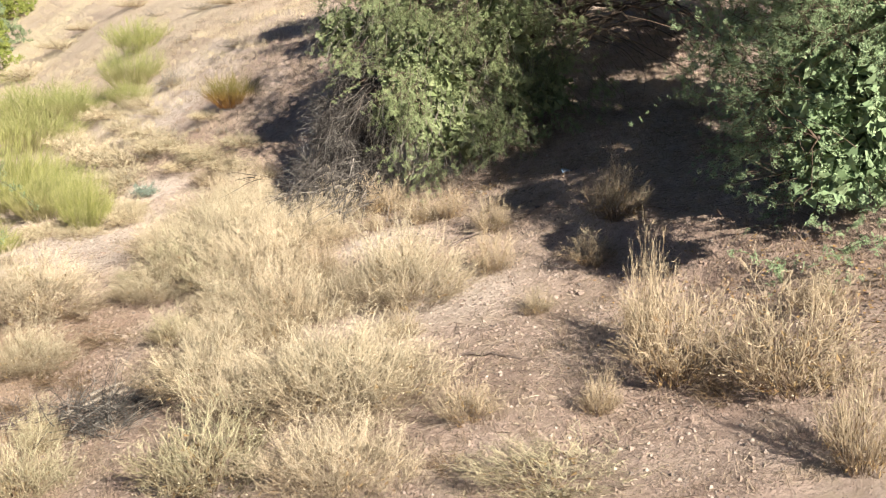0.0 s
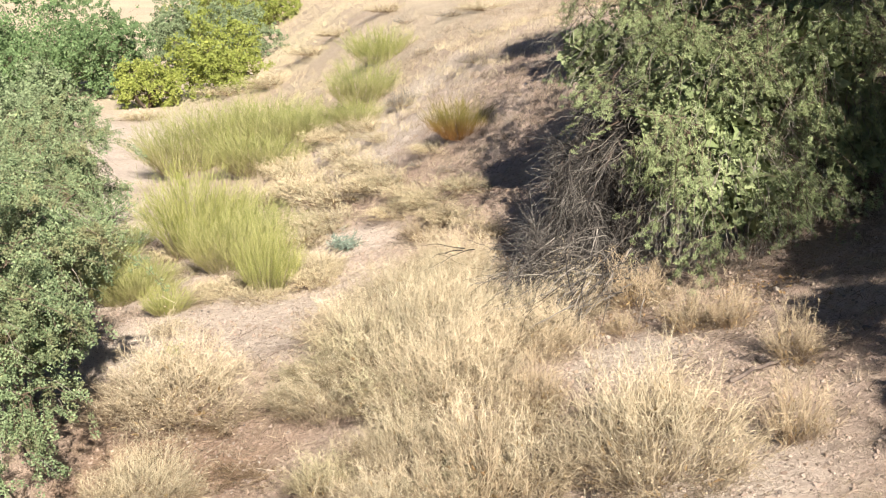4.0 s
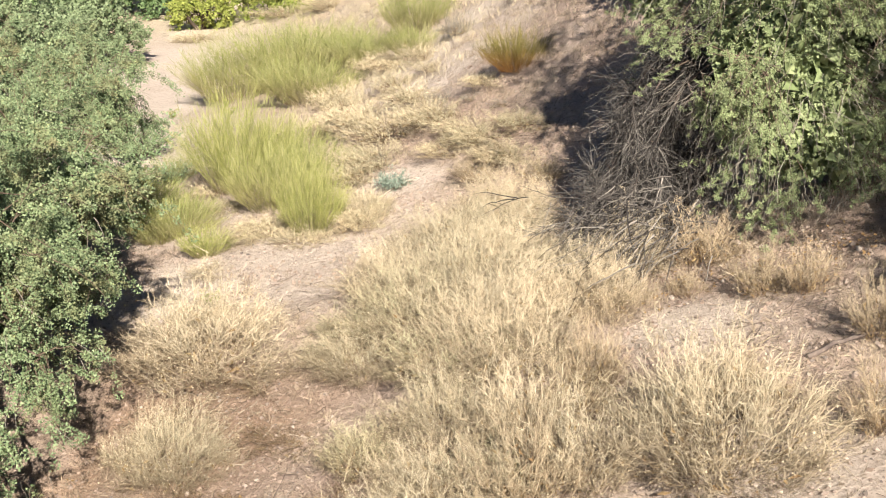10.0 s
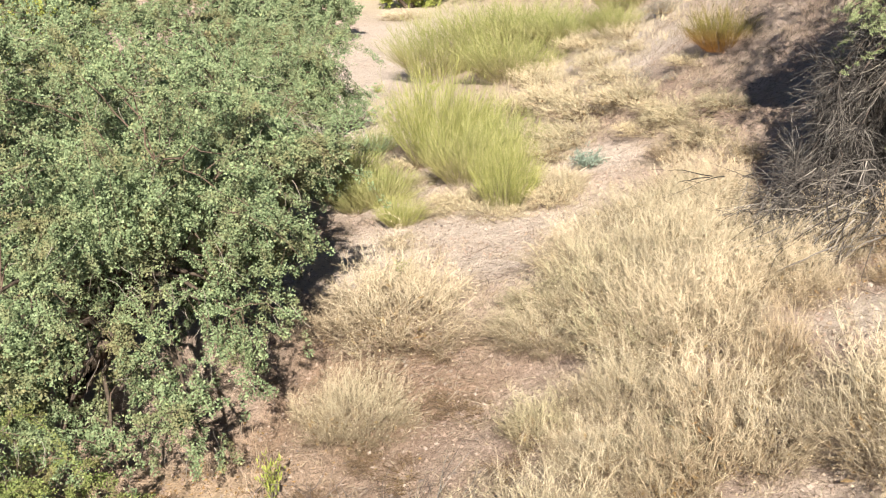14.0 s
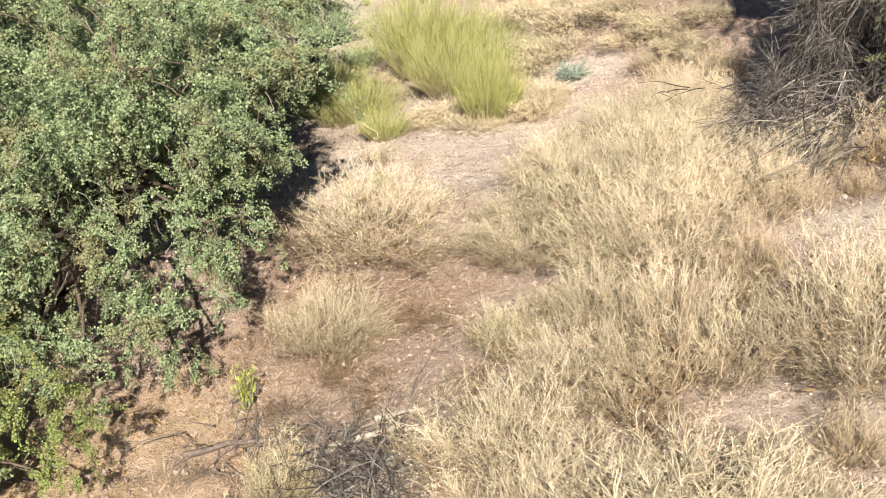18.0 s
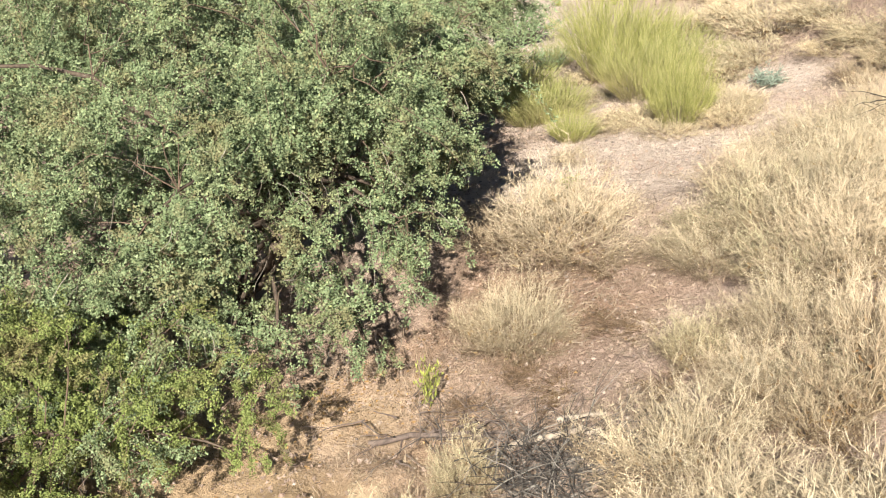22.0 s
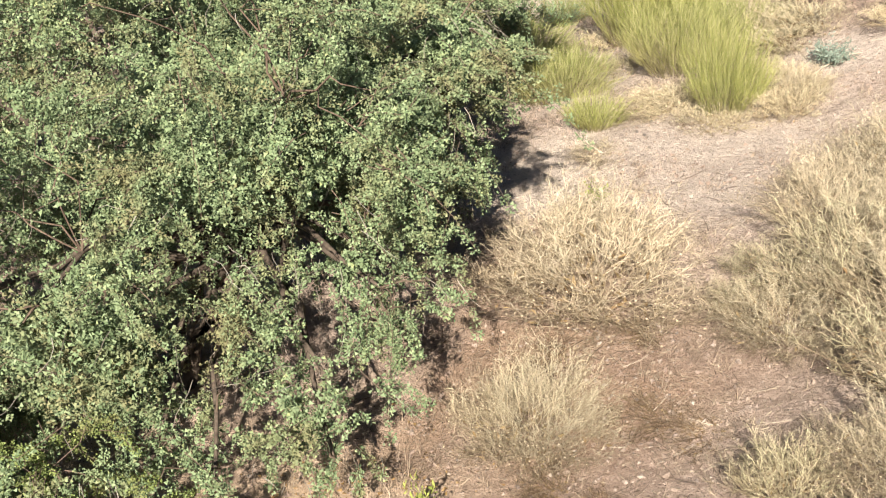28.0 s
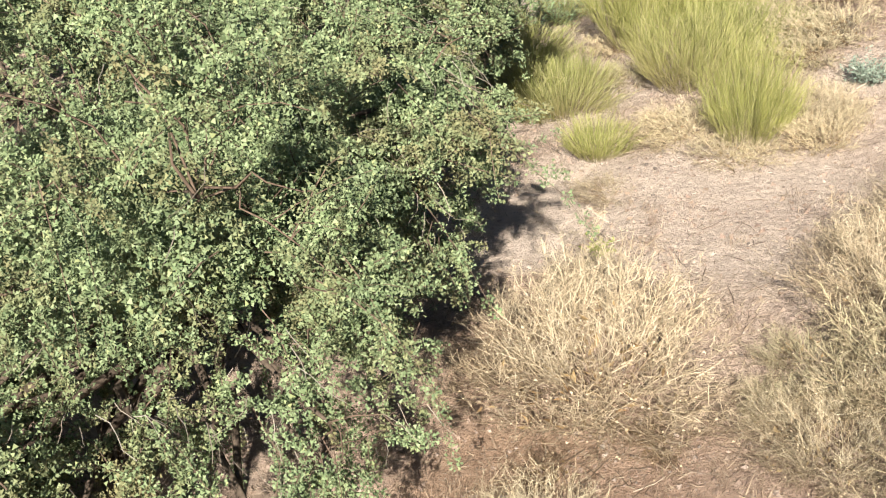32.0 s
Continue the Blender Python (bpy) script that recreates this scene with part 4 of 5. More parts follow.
tree("mesquite_tree", "green mesquite behind the wash bank", -14.5, 23.0, rel(-14.5, 23.0, [
    (-14.5, 22.6, 0.6, 2.6, 2.6, 1.9), (-11.9, 22.8, 0.5, 2.2, 2.4, 1.7), (-17.4, 23.6, 0.6, 2.6, 2.4, 2.0)]),
    LEAF, 203, 3000, 2.6, (0.065, 0.1), MID_LEAF, keep=0.75, gap=0.6, core=3500, core_in=0.75, core_size=(0.07, 0.11), core_leaf=MID_LEAF, group="mesquite trees", puffs=190)
# the boughs that hang lowest are the leafiest, so their lobes count several times
LOW = [(-0.25, 20.8, 2.5, 1.2, 1.4, 1.6), (-0.55, 21.9, 3.4, 1.35, 1.6, 1.6), (1.35, 21.3, 2.1, 1.2, 1.0, 1.3), (0.1, 20.5, 1.8, 1.0, 0.9, 0.9), (-1.7, 22.1, 3.1, 0.55, 0.6, 0.6), (0.8, 20.7, 3.3, 1.0, 0.9, 0.9)]
# Lobes from z 5 up are mostly unseen, added to shade clearing and slope.
HIGH = [(1.2, 22.5, 5.0, 2.8, 2.6, 1.5), (6.3, 22.8, 5.6, 2.5, 2.3, 1.2), (3.8, 23.0, 5.5, 2.6, 2.0, 1.2), (1.0, 22.0, 2.5, 1.2, 1.3, 1.4), (1.5, 23.4, 2.6, 1.1, 1.3, 1.3),
        (2.5, 25.5, 5.6, 3.2, 2.4, 1.5), (-0.7, 24.6, 5.0, 1.7, 1.7, 1.3), (2.4, 19.2, 6.6, 2.6, 2.4, 1.2), (-0.8, 25.6, 6.6, 1.5, 1.6, 1.2), (4.6, 21.0, 6.2, 2.2, 2.2, 1.0), (7.2, 27.0, 5.9, 2.6, 2.4, 1.1), (5.0, 24.8, 5.9, 2.2, 2.0, 0.9), (4.6, 28.5, 6.2, 2.4, 2.2, 1.0), (9.2, 25.0, 6.0, 2.4, 2.4, 1.1)]
drooping = tree("mesquite_tree", "drooping mesquite with dusty leaves and grey bare twigs", 1.2, 22.3, rel(1.2, 22.3, LOW * 5 + HIGH),
    LEAF_OLIVE, 205, 5200, 8.0, (0.034, 0.056), SPRIG, tuft=0.4, keep=0.6, gap=0.55, bare=9000, bare_len=(0.12, 0.5), puffs=230, puff=(0.2, 0.45), group="mesquite trees", down=0.9, droop=-0.22, spray_len=(0.25, 0.6), clump=1,
    core=6500, core_in=0.72, core_size=(0.06, 0.09), core_leaf=MID_LEAF, deep=9000, deep_size=(0.16, 0.22), deep_leaf=FAR_LEAF, sprigs=300)


def arching(tree_top, n, twigs, seed):
    """Dark boughs that arch out from the trunk over the clearing, with fine twigs hanging from them."""
    r = np.random.default_rng(seed)
    o = np.array(tree_top.location)
    a = np.array((1.4, 22.6, 2.7)) + r.normal(0, 1, (n, 3)) * (0.25, 0.3, 0.3)
    b = np.stack([r.uniform(2.6, 5.4, n), r.uniform(21.2, 23.6, n), r.uniform(2.5, 3.4, n)], -1)
    p = arcs(a, b, 9, 0.2, 0.025, r)
    for one in p:
        child("limb", mesh_of("limb", *tubes(one[None] - o, r.uniform(0.018, 0.045), 0.006, 6), BARK, True), tree_top)
    base, w, _ = along(p, twigs, 0.15, 1.0, r)
    q = grow(base, w + r.normal(0, 0.5, w.shape) + (0.1, 0, -0.35), r.uniform(0.25, 0.8, twigs), 4, -0.14, 0.15, r)
    base, w, _ = along(q, twigs * 3, 0.2, 1.0, r)
    u = grow(base, w + r.normal(0, 0.5, w.shape), r.uniform(0.08, 0.3, twigs * 3), 2, -0.08, 0.2, r)
    child("twig_drape", mesh_of("twig_drape", *merge([tubes(q - o, r.uniform(0.003, 0.006, twigs), 0.002, 3), ribbons(u - o, 0.0022, r)]), BARK), tree_top, "dark hanging twigs of arched boughs", "stuff")


arching(drooping, 16, 190, 206)
FACE = [(4.8, 13.2, 2.9, 1.15, 1.3, 2.0), (4.35, 13.3, 1.8, 1.0, 1.2, 0.9), (4.2, 14.4, 2.9, 0.9, 1.2, 1.6), (4.0, 13.5, 2.7, 0.6, 0.9, 1.3), (5.2, 14.3, 3.1, 2.0, 1.9, 2.2)]
# The higher lobes here stand out of view, added to darken the clearing.
BACK = [(5.2, 15.0, 5.4, 2.5, 2.5, 1.9), (4.9, 15.8, 3.2, 1.4, 1.6, 2.0), (6.6, 17.5, 4.6, 2.6, 2.6, 2.4), (3.0, 16.6, 7.0, 3.0, 3.0, 1.2), (3.6, 16.4, 5.0, 1.5, 1.6, 1.4), (4.5, 12.8, 5.2, 1.3, 1.5, 1.1), (5.8, 20.0, 5.9, 2.2, 2.0, 1.0), (8.2, 21.0, 6.2, 2.2, 2.0, 1.0), (5.7, 17.6, 5.5, 1.6, 1.6, 0.7), (5.0, 19.4, 5.7, 1.5, 1.5, 0.7)]
# Unseen lobes placed in the sun's way to shade the clearing's near ground.
SHADE_LOBES = [(4.1, 10.6, 3.95, 0.45, 0.8, 0.4), (3.75, 12.2, 4.5, 0.4, 0.8, 0.3), (4.7, 9.1, 4.15, 0.5, 0.8, 0.35)]
tree("mesquite_tree", "bright silvery green mesquite at the edge of the clearing", 5.3, 14.6, rel(5.3, 14.6, FACE * 5 + BACK * 2 + SHADE_LOBES * 5),
    LEAF_PALE, 207, 5200, 8.0, (0.034, 0.054), SPRIG, tuft=0.35, keep=0.65, gap=0.5, clump=1, puffs=300, puff=(0.22, 0.5), spray_len=(0.3, 0.8), group="mesquite trees", down=-0.1, droop=-0.05,
    core=7000, core_in=0.78, core_size=(0.05, 0.08), core_leaf=MID_LEAF, deep=9000, deep_size=(0.16, 0.22), deep_leaf=FAR_LEAF)
FAR = [(-31.2, 62, 4.5, 4.6, 0), (-37, 58, 5, 5, 0), (-27, 72, 3.5, 3.6, 1), (-24.1, 57.6, 1.3, 2.3, 2), (-22.2, 60.4, 2.1, 3.1, 2), (-33, 92, 4, 4, 2), (-21, 40, 1.7, 1.8, 1),
       (-24, 46, 2.5, 2.4, 1), (-22.5, 31, 2.4, 3.6, 3), (-27, 33, 3.0, 4.0, 0), (-17.5, 27.5, 1.5, 1.6, 1)]
for k, (x, y, w, h, sort) in enumerate(FAR):
    tree("far_tree", ("green bushy tree on the far bank", "grey-green bushy tree in the distance", "yellow-green bushy shrub in the wash", "yellow-green leafy tree beyond the mesquite")[sort], x, y,
         [(0, 0, h * 0.5, w * 0.9, w * 0.9, h * 0.5), (w * 0.5, -w * 0.2, h * 0.35, w * 0.6, w * 0.6, h * 0.35), (-w * 0.4, -w * 0.5, h * 0.4, w * 0.6, w * 0.6, h * 0.4)],
         (LEAF_FAR, LEAF_GREY, LEAF_YELLOW, LEAF_YELLOW)[sort], 300 + k, int((130 if y > 42 else 260) * w * w) + 300, 3.0, (0.075, 0.13) if y > 42 else (0.06, 0.1), FAR_LEAF, group="far trees", trunk_r=0.1,
         core=int(120 * w * w), core_in=0.8, core_size=(0.1, 0.16), gap=0.4 * w, spray_len=(0.2, 0.6), puffs=int(34 + 8 * w), puff=(0.16 * w, 0.3 * w))

# ---------------------------------------------------------------- dead brush, logs and sticks


def above(paths, lift=0.02):
    """Keeps paths from sinking into the ground."""
    g = ground_z(paths[..., 0], paths[..., 1]) + lift
    paths[..., 2] = np.maximum(paths[..., 2], g + 0.0 * paths[..., 2])
    return paths


def brush(name, label, mat, centre, spread_xyz, way, n, length, seed, thick=0.007, wob=0.35):
    """A heap of dead branches: one tangle of twigs sprung from a cloud of places."""
    r = np.random.default_rng(seed)
    base = np.array(centre) + r.normal(0, 1, (n, 3)) * spread_xyz
    p = above(grow(base, np.array(way) + r.normal(0, wob, (n, 3)), r.uniform(*length, n), 6, -0.07, 0.13, r), 0.015)
    b, w, _ = along(p, n * 2, 0.2, 0.95, r)
    q = above(grow(b, spread(w, 0.5, r), r.uniform(0.15, 0.45, n * 2), 3, -0.05, 0.15, r), 0.015)
    x, y = centre[:2]
    z = float(ground_z(x, y))
    top = new(name)
    top.location = (x, y, z)
    o = np.array((x, y, z))
    child("branch_tangle", mesh_of("branches", *tubes(p - o, r.uniform(0.5, 1.3, n) * thick, 0.002, 4), mat), top, kind="stuff")
    child("twig_tangle", mesh_of("twigs", *ribbons(q - o, 0.0028, r), mat), top, kind="stuff")
    return tagged(top, label, "dead branches", "")


def drape(name, label, tops, feet, n, twigs, seed):
    """Dead boughs that bow from the crown's edge to the ground, with twigs hanging from them."""
    r = np.random.default_rng(seed)
    a = np.array(tops[0]) + r.uniform(0, 1, (n, 3)) * (np.array(tops[1]) - tops[0])
    f = r.uniform(0, 1, (n, 2)) * (np.array(feet[1]) - feet[0]) + feet[0]
    b = np.column_stack([f, ground_z(f[:, 0], f[:, 1]) + r.uniform(0.0, 0.5, n)])
    p = above(arcs(a, b, 9, 0.16, 0.06, r), 0.02)
    base, w, _ = along(p, twigs, 0.12, 1.0, r)
    q = above(grow(base, w + r.normal(0, 0.45, w.shape) + (-0.1, -0.1, -0.25), r.uniform(0.15, 0.55, twigs), 5, -0.08, 0.26, r), 0.015)
    base, w, _ = along(q, twigs * 2, 0.2, 1.0, r)
    u = above(grow(base, w + r.normal(0, 0.5, w.shape), r.uniform(0.06, 0.25, twigs * 2), 2, -0.05, 0.2, r), 0.015)
    x, y = f.mean(0)
    o = np.array((x, y, float(ground_z(x, y))))
    top = new(name)
    top.location = o
    for one in p:
        child("bough", mesh_of("bough", *tubes(one[None] - o, r.uniform(0.005, 0.013), 0.003, 5), DARKWOOD, True), top)
    child("branch_tangle", mesh_of("branches", *tubes(q - o, r.uniform(0.003, 0.0055, twigs), 0.0015, 3), DEADTWIG), top, kind="stuff")
    child("twig_tangle", mesh_of("twigs", *ribbons(u - o, 0.0022, r), DEADTWIG), top, kind="stuff")
    return tagged(top, label, "dead branches", "")


drape("dead_brush", "grey drape of dead leafless boughs hanging from the tree's edge", ((-1.7, 20.4, 1.5), (-0.6, 22.2, 3.0)), ((-2.5, 19.95), (-1.1, 22.2)), 48, 7500, 401)
brush("dead_brush", "low heap of dark dead branches at the tree's foot", DEADTWIG, (-1.65, 20.05, 0.75), (0.38, 0.38, 0.2), (-0.4, -0.4, -0.3), 480, (0.3, 0.7), 402)
brush("brush_pile", "grey brown pile of dead twigs on the ground", DEADTWIG, (-3.91, 14.58, -1.06), (0.42, 0.28, 0.04), (0.3, 0.1, 0.02), 420, (0.2, 0.6), 403, 0.005, 0.6)
brush("brush_pile", "tangle of dead roots and branches under the mesquite", DARKWOOD, (-5.52, 15.25, -1.44), (0.4, 0.22, 0.05), (0.5, 0.1, 0.03), 60, (0.25, 0.7), 404, 0.01, 0.5)


def log(name, label, a, b, r0, r1, mat, seed, sag=0.04):
    r = np.random.default_rng(seed)
    a, b = np.array(a, float), np.array(b, float)
    a3, b3 = np.append(a, ground_z(*a) + r0 * 0.7), np.append(b, ground_z(*b) + r1 * 0.7)
    p = above(arcs(a3[None], b3[None], 10, sag, 0.012, r), r0 * 0.4)
    o = p[0, 0].copy()
    ob = new(name, mesh_of(name, *tubes(p - o, r0, r1, 9), mat, True))
    ob.location = o
    return tagged(ob, label, "branch", "fallen branches")


log("fallen_branch", "bleached fallen branch on dry litter", (-4.42, 15.43), (-4.0, 15.47), 0.03, 0.02, DEADWOOD, 1, 0.02)
log("fallen_branch", "long bleached fallen branch beside the twig pile", (-4.69, 15.06), (-3.9, 15.18), 0.036, 0.024, DEADWOOD, 2, 0.05)
log("fallen_branch", "pale stick lying on bare soil of the wash bank", (-6.1, 24.3), (-5.5, 24.9), 0.016, 0.01, DEADWOOD, 3)
log("fallen_branch", "dark crooked fallen branch on stony soil", (0.1, 16.9), (0.75, 17.15), 0.024, 0.012, DARKWOOD, 4, 0.08)
log("fallen_branch", "thin dark stick lying on stony soil", (-0.6, 13.6), (-0.1, 13.2), 0.016, 0.01, DARKWOOD, 5)
log("fallen_branch", "thin dark stick lying on stony soil", (0.2, 13.2), (0.8, 12.7), 0.014, 0.008, DARKWOOD, 6)
log("fallen_branch", "dead branch lying under the mesquite", (-6.06, 14.96), (-4.81, 15.32), 0.03, 0.016, DARKWOOD, 7)

# ---------------------------------------------------------------- ground cover


def scatter(n, box, keep=None, seed=0):
    r = np.random.default_rng(seed)
    p = np.stack([r.uniform(box[0], box[1], n), r.uniform(box[2], box[3], n)], -1)
    if keep is not None:
        p = p[keep(p[:, 0], p[:, 1], r)]
    return np.column_stack([p, ground_z(p[:, 0], p[:, 1])]), r


def across(x, y):
    return (x + 2 + 0.37 * (y - 18)) * 0.938


def bare(x, y):
    """Where the bed and the tracks lie swept clean."""
    m = np.zeros(np.shape(x))
    for a, b, w in ((-6.0, 21.4, 1.5), (-7.4, 21.3, 1.2), (-6.6, 22.4, 1.9), (-9.3, 25.2, 1.4), (-8.0, 22.2, 1.2), (-12.0, 30.5, 1.6), (-5.9, 24.9, 0.8), (-6.6, 30.5, 1.6), (-7.6, 34, 2.2), (0.1, 15.3, 0.8), (-0.9, 18.1, 0.7), (-10.5, 30, 1.5)):
        m = np.maximum(m, np.exp(-((x - a) ** 2 + (y - b) ** 2) / w ** 2))
    return m


# pale silt lies where the bed is swept clean
lay = ground.data.attributes.new("silt", "FLOAT", "POINT")
co = np.array([vert.co[:] for vert in ground.data.vertices])
bed = np.exp(-((across(co[:, 0], co[:, 1]) + 6.8) / 2.4) ** 2) * np.clip((co[:, 1] - 23) / 4, 0, 0.85)
lay.data.foreach_set("value", np.clip(np.maximum(bed, bare(co[:, 0], co[:, 1])) * (1.15 + 0.7 * wave(co[:, 0], co[:, 1], 0.9, 61)), 0, 0.95).astype(np.float32))
# the broken foot of the bank shows its red-brown crust
lay = ground.data.attributes.new("crust", "FLOAT", "POINT")
foot = np.exp(-((across(co[:, 0], co[:, 1]) + 4.3) / 1.1) ** 2) * (co[:, 1] < 20.5) + np.exp(-((co[:, 0] + 5.2) ** 2 + (co[:, 1] - 18.0) ** 2) / 1.3)
lay.data.foreach_set("value", np.clip(foot * (0.55 + 0.9 * wave(co[:, 0], co[:, 1], 0.6, 64)), 0, 0.8).astype(np.float32))
# tawny clay shows where the near end of the bed is cut
lay = ground.data.attributes.new("clay", "FLOAT", "POINT")
lay.data.foreach_set("value", np.clip(np.clip((-across(co[:, 0], co[:, 1]) - 3.6) / 1.2, 0, 1) * np.clip((17.0 - co[:, 1]) / 2.5, 0, 1) * (0.9 + 0.8 * wave(co[:, 0], co[:, 1], 0.7, 66)), 0, 0.95).astype(np.float32))
# and dry grass mats the far slope
lay = ground.data.attributes.new("thatch", "FLOAT", "POINT")
lay.data.foreach_set("value", (np.clip((co[:, 1] - 32) / 18, 0, 1) * np.clip(np.maximum(across(co[:, 0], co[:, 1]) / 3 + 1.3, (co[:, 1] - 50) / 10), 0, 1) * np.clip(0.75 + wave(co[:, 0], co[:, 1], 3.7, 62), 0, 1)).astype(np.float32))


def stuff(name, v, q, mat, label, category):
    return tagged(new(name, mesh_of(name, v, q, mat)), label, category, kind="stuff")


# twigs and chaff that lie about
p, r = scatter(420000, (-11, 5, 9, 32), lambda x, y, r: (r.uniform(0, 1, len(x)) < (0.5 + 1.5 * wave(x, y, 1.3, 21)) * (1 - 0.85 * bare(x, y))) & (across(x, y) > -6), 501)
w = unit(r.normal(0, 1, p.shape) * (1, 1, 0.4) + (0, 0, 0.2))
v, q = stamp(SLIVER * (1, 0.1, 1), SLIVER_F, p + (0, 0, 0.008), frames_of(w, r), 0.018 + 0.075 * r.uniform(0, 1, len(p)) ** 2.5)
stuff("dry_litter", v, q, LITTER, "brown dry twigs and chaff strewn over soil", "litter")
# longer dead twigs that lie across each other
p, r = scatter(26000, (-9, 4.5, 9, 27), lambda x, y, r: (r.uniform(0, 1, len(x)) < np.clip(0.35 + 1.5 * wave(x, y, 1.1, 23) + 0.5 * np.exp(-((across(x, y) + 3.2) / 1.3) ** 2), 0, 1) * (1 - 0.8 * bare(x, y))) & (across(x, y) > -5.5), 511)
paths = above(grow(p, r.normal(0, 1, p.shape) * (1, 1, 0.12) + (0, 0, 0.12), 0.06 + 0.3 * r.uniform(0, 1, len(p)) ** 2, 3, -0.12, 0.2, r), 0.012)
v, q = ribbons(paths, r.uniform(0.0018, 0.004, len(p)), r)
stuff("twig_litter", v, q, TWIGLITTER, "grey and brown dead twigs lying across the soil", "litter")
# fallen leaves under the edges of the trees
def leafy_floor(x, y, r):
    m = np.zeros(np.shape(x))
    for a, b, w in ((3.1, 12.5, 1.0), (4.2, 11.6, 0.9), (0.3, 19.4, 0.6), (-1.2, 19.3, 0.5), (2.3, 13.6, 0.5), (-6.6, 15.6, 0.8)):
        m = np.maximum(m, np.exp(-((x - a) ** 2 + (y - b) ** 2) / w ** 2))
    return r.uniform(0, 1, len(x)) < 0.75 * m


p, r = scatter(60000, (-8, 6, 10, 21), leafy_floor, 508)
w = unit(r.normal(0, 1, p.shape) * (1, 1, 0.35))
v, q = stamp(LEAFLET * (1, 0.6, 1), SLIVER_F, p + (0, 0, 0.015), frames_of(w, r), r.uniform(0.02, 0.055, len(p)))
stuff("fallen_leaves", v, q, LEAFLITTER, "orange-brown fallen leaves under the tree edges", "leaves")
# low dead weeds
p, r = scatter(11000, (-11, 5, 9, 30), lambda x, y, r: (r.uniform(0, 1, len(x)) < (0.42 + 1.6 * wave(x, y, 2.1, 25)) * (1 - bare(x, y))) & (across(x, y) > -5.2), 502)
k = 12
b = np.repeat(p, k, 0) + r.normal(0, 0.04, (len(p) * k, 3)) * (1, 1, 0)
w = unit(r.normal(0, 0.55, b.shape) + (0, 0, 1))
v, q = stamp(SLIVER * (1, 0.035, 1), SLIVER_F, b, frames_of(w, r), r.uniform(0.05, 0.2, len(b)))
stuff("dead_weeds", v, q, LITTER, "small dead brown weeds between the bushes", "weeds")
# crumbs of soil
p, r = scatter(90000, (-11, 5, 9, 30), lambda x, y, r: r.uniform(0, 1, len(x)) < (0.55 + 1.2 * wave(x, y, 0.9, 27)) * (1 - 0.6 * bare(x, y)), 506)
v, q = stamp(TETRA * (1, 0.9, 0.8), TETRA_F, p + (0, 0, 0.004), frames_of(r.normal(0, 1, p.shape), r), 0.007 + 0.036 * r.uniform(0, 1, len(p)) ** 4)
stuff("soil_crumbs", v, q, SOIL, "crumbs and clods of dry soil", "soil")
# low scrub further up the bank
p, r = scatter(6500, (-16, 0, 26, 50), lambda x, y, r: (r.uniform(0, 1, len(x)) < (0.4 + 1.7 * wave(x, y, 2.6, 41)) * (1 - 0.7 * bare(x, y))) & (across(x, y) > -3.5), 507)
b = np.repeat(p, 22, 0) + r.normal(0, 0.12, (len(p) * 22, 3)) * (1, 1, 0)
w = unit(r.normal(0, 0.6, b.shape) + (0, 0, 0.9))
v, q = stamp(SLIVER * (1, 0.05, 1), SLIVER_F, b, frames_of(w, r), r.uniform(0.05, 0.2, len(b)))
stuff("low_scrub", v, q, LITTER, "low dead brown scrub up the bank", "scrub")
# pale dry grass on the far slope
p, r = scatter(62000, (-45, 14, 30, 110), lambda x, y, r: (r.uniform(0, 1, len(x)) < 0.5 + 1.6 * wave(x, y, 7, 31)) & (across(x, y) > -3), 503)
k = 13
b = np.repeat(p, k, 0) + r.normal(0, 0.14, (len(p) * k, 3)) * (1, 1, 0)
w = unit(r.normal(0, 0.45, b.shape) + (0, 0, 0.9))
v, q = stamp(SLIVER * (1, 0.035, 1), SLIVER_F, b, frames_of(w, r), r.uniform(0.08, 0.26, len(b)))
stuff("dry_grass", v, q, YGRASS, "pale yellow dry grass on the far slope", "grass")


def stone_mesh(seed, mat=STONE):
    r = np.random.default_rng(seed)
    bm = bmesh.new()
    bmesh.ops.create_icosphere(bm, subdivisions=1, radius=1.0)
    s = r.uniform(0.6, 1.1, 3) * (1, 1, 0.7)
    for vert in bm.verts:
        vert.co = Vector(np.array(vert.co) * s * r.uniform(0.78, 1.12))
    me = bpy.data.meshes.new("stone")
    bm.to_mesh(me)
    bm.free()
    me.materials.append(mat)
    return me


STONES = [stone_mesh(600 + k) for k in range(7)]


def gravelly(x, y):
    u = across(x, y)
    return np.clip(np.exp(-((u - 1.6) / 1.5) ** 2) + 0.5 * np.exp(-((u + 3.4) / 0.9) ** 2), 0, 1) * (y < 27)


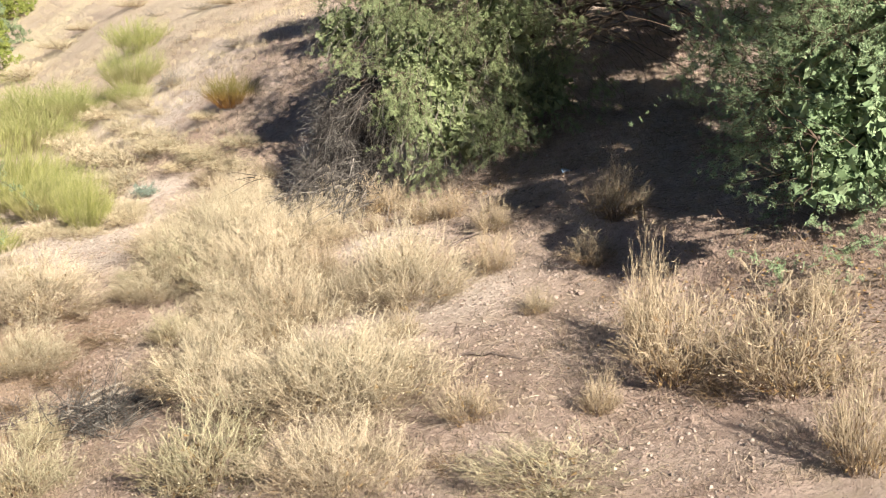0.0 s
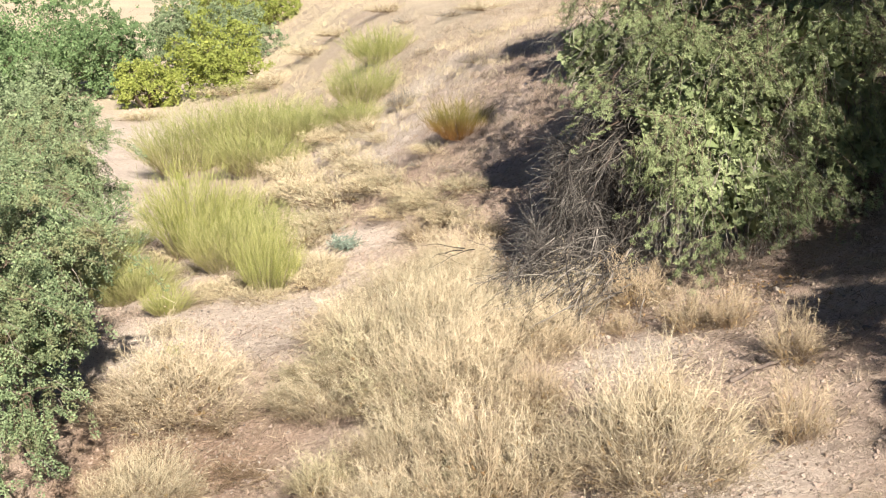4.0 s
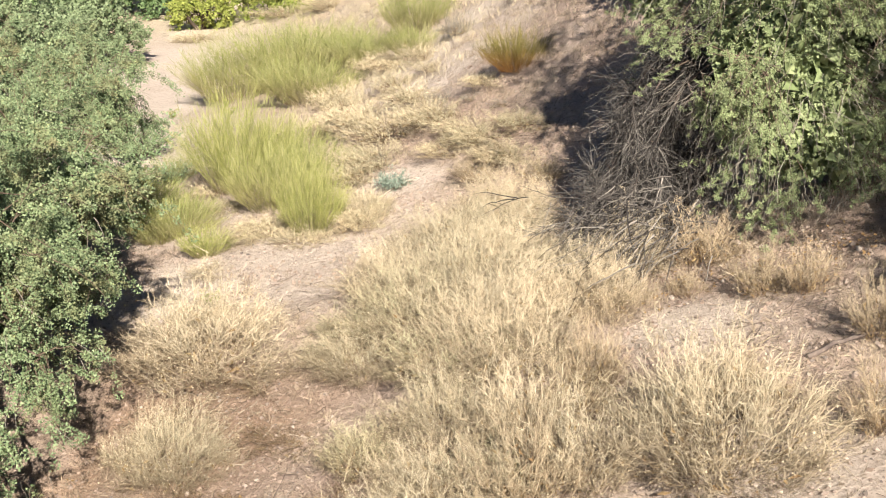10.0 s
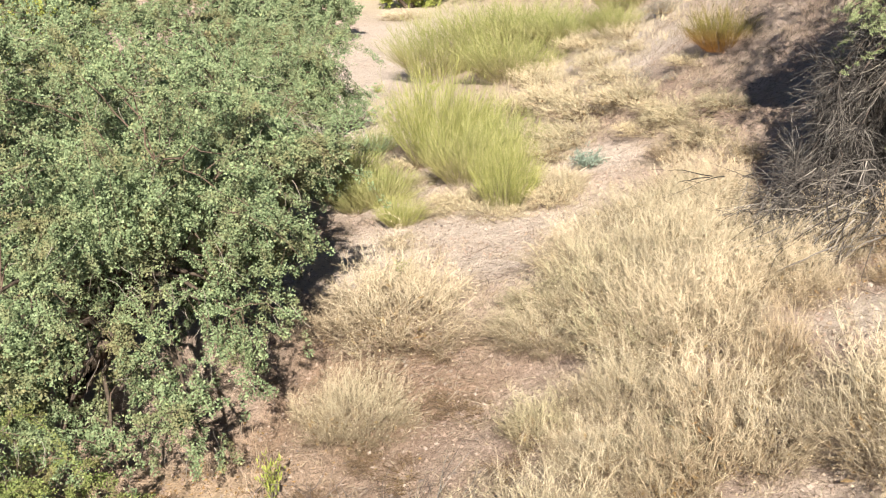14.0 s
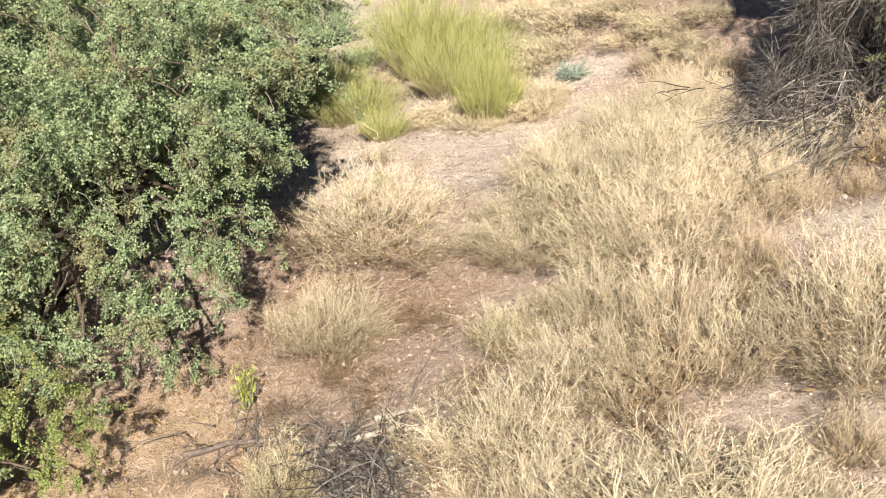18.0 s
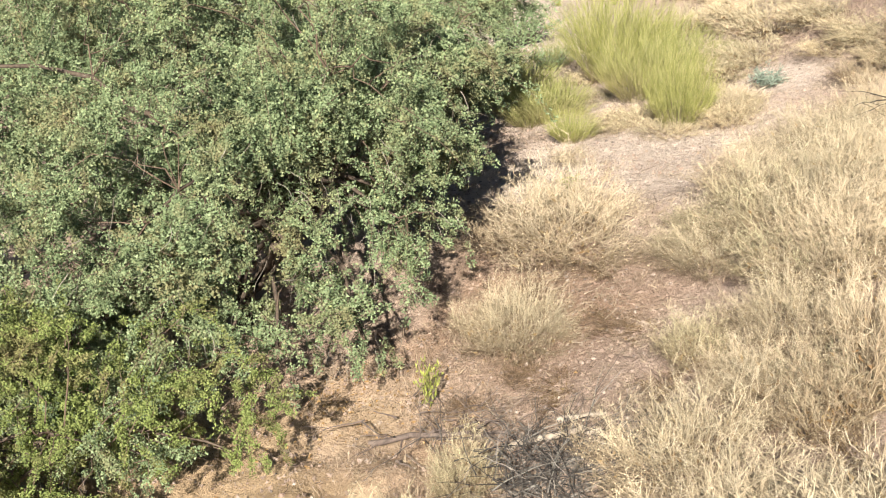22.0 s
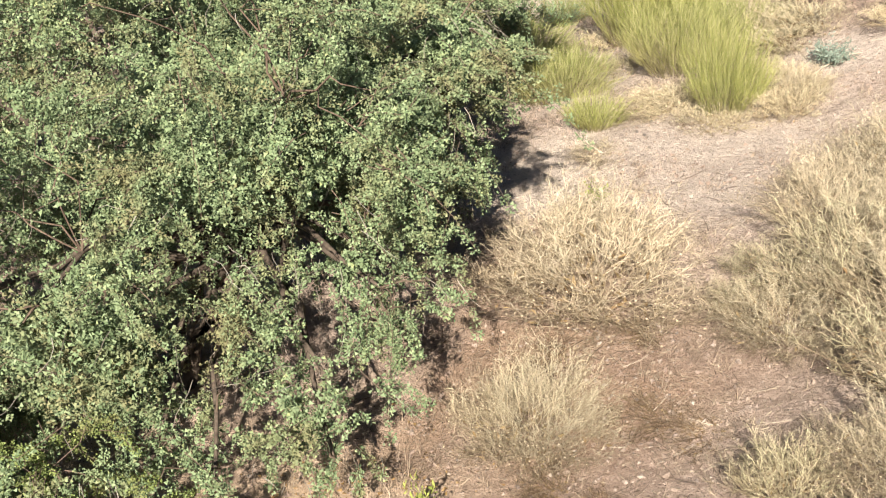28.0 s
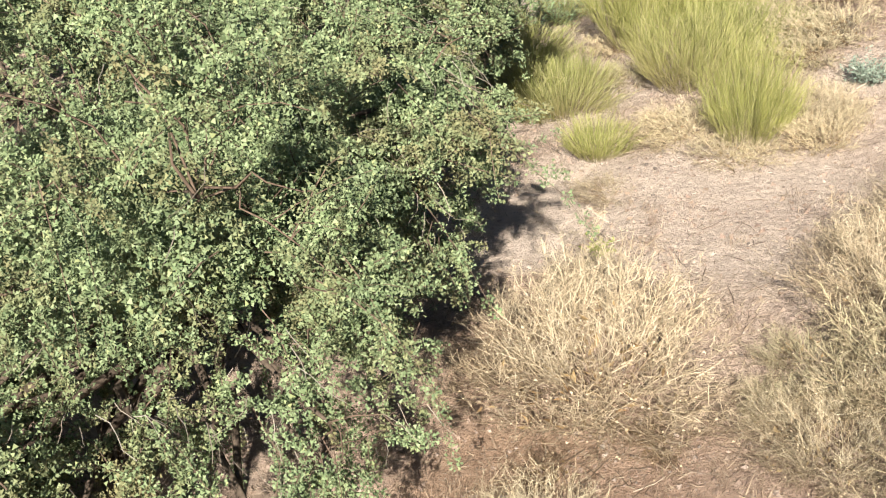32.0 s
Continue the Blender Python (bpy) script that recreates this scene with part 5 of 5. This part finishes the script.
p, r = scatter(1500, (-10, 4, 9.5, 26), lambda x, y, r: r.uniform(0, 1, len(x)) < 0.5 * gravelly(x, y), 504)
for k, (x, y, z) in enumerate(p[:290]):
    s = 0.02 + 0.042 * r.uniform() ** 2.5
    ob = child("stone", STONES[k % 7], ground)
    ob.location, ob.scale, ob.rotation_euler = (x, y, z + s * 0.25), (s, s, s), (0, 0, r.uniform(0, 6))
p, r = scatter(40000, (-10, 5, 9, 27), lambda x, y, r: r.uniform(0, 1, len(x)) < 0.14 + 0.8 * gravelly(x, y), 505)
v, q = stamp(OCTA * (1, 0.8, 0.6), OCTA_F, p + (0, 0, 0.004), frames_of(r.normal(0, 1, p.shape) * (1, 1, 0.2), r), 0.007 + 0.03 * r.uniform(0, 1, len(p)) ** 3)
stuff("gravel", v, q, STONE, "small tan and grey gravel on the soil", "gravel")

# a yellow-green weed under the mesquite, and a scrap of plastic in the shade
WEED = leafy_shrub(151, LEAF_YELLOW, DARKWOOD, 260, (0.06, 0.13), 14, 0.5)
plant("leafy_weed", WEED, ("stem_tangle", "foliage"), -5.83, 15.62, 0.3, (0.4, 0.4, 0.6), "upright yellow-green leafy weed beside the mesquite", "weed", "")
for k, (x, y) in enumerate([(-6.9, 20.6), (-13.2, 35.5), (-14.1, 37.2), (-13.0, 38.6), (-15.2, 36.4), (-14.8, 39.2)]):
    plant("leafy_weed", WEED, ("stem_tangle", "foliage"), x, y, k * 1.3, (0.5, 0.5, 0.3), "low yellow-green leafy weed on bare soil", "weed", "low weeds")
m, t, b = material("blue_plastic", 0.4, 0.5)
tc = t.nodes.new("ShaderNodeTexCoord")
t.links.new(ramp(t, noise_tex(t, 12, 3, 0.6, tc.outputs["Object"]), [(0.35, (0.08, 0.12, 0.18)), (0.65, (0.19, 0.24, 0.30))]), b.inputs["Base Color"])
n = 9
cx, cy = np.meshgrid(np.linspace(-0.5, 0.5, n), np.linspace(-0.5, 0.5, n))
cz = 0.18 * (wave(cx + 7, cy, 0.35, 8) + 0.5) + 0.1 * (wave(cx, cy + 3, 0.16, 9) + 0.5)
ci = np.arange(n * n).reshape(n, n)
cq = np.stack([ci[:-1, :-1], ci[:-1, 1:], ci[1:, 1:], ci[1:, :-1]], -1).reshape(-1, 4)
scrap = new("plastic_scrap", mesh_of("plastic_scrap", np.stack([cx, cy, cz], -1).reshape(-1, 3), cq, m, True))
place(scrap, 1.74, 18.1, -0.01, 0.5, (0.17, 0.11, 0.3))
thick = scrap.modifiers.new("thickness", "SOLIDIFY")
thick.thickness = 0.01
tagged(scrap, "small crumpled blue plastic scrap on shaded soil", "litter")
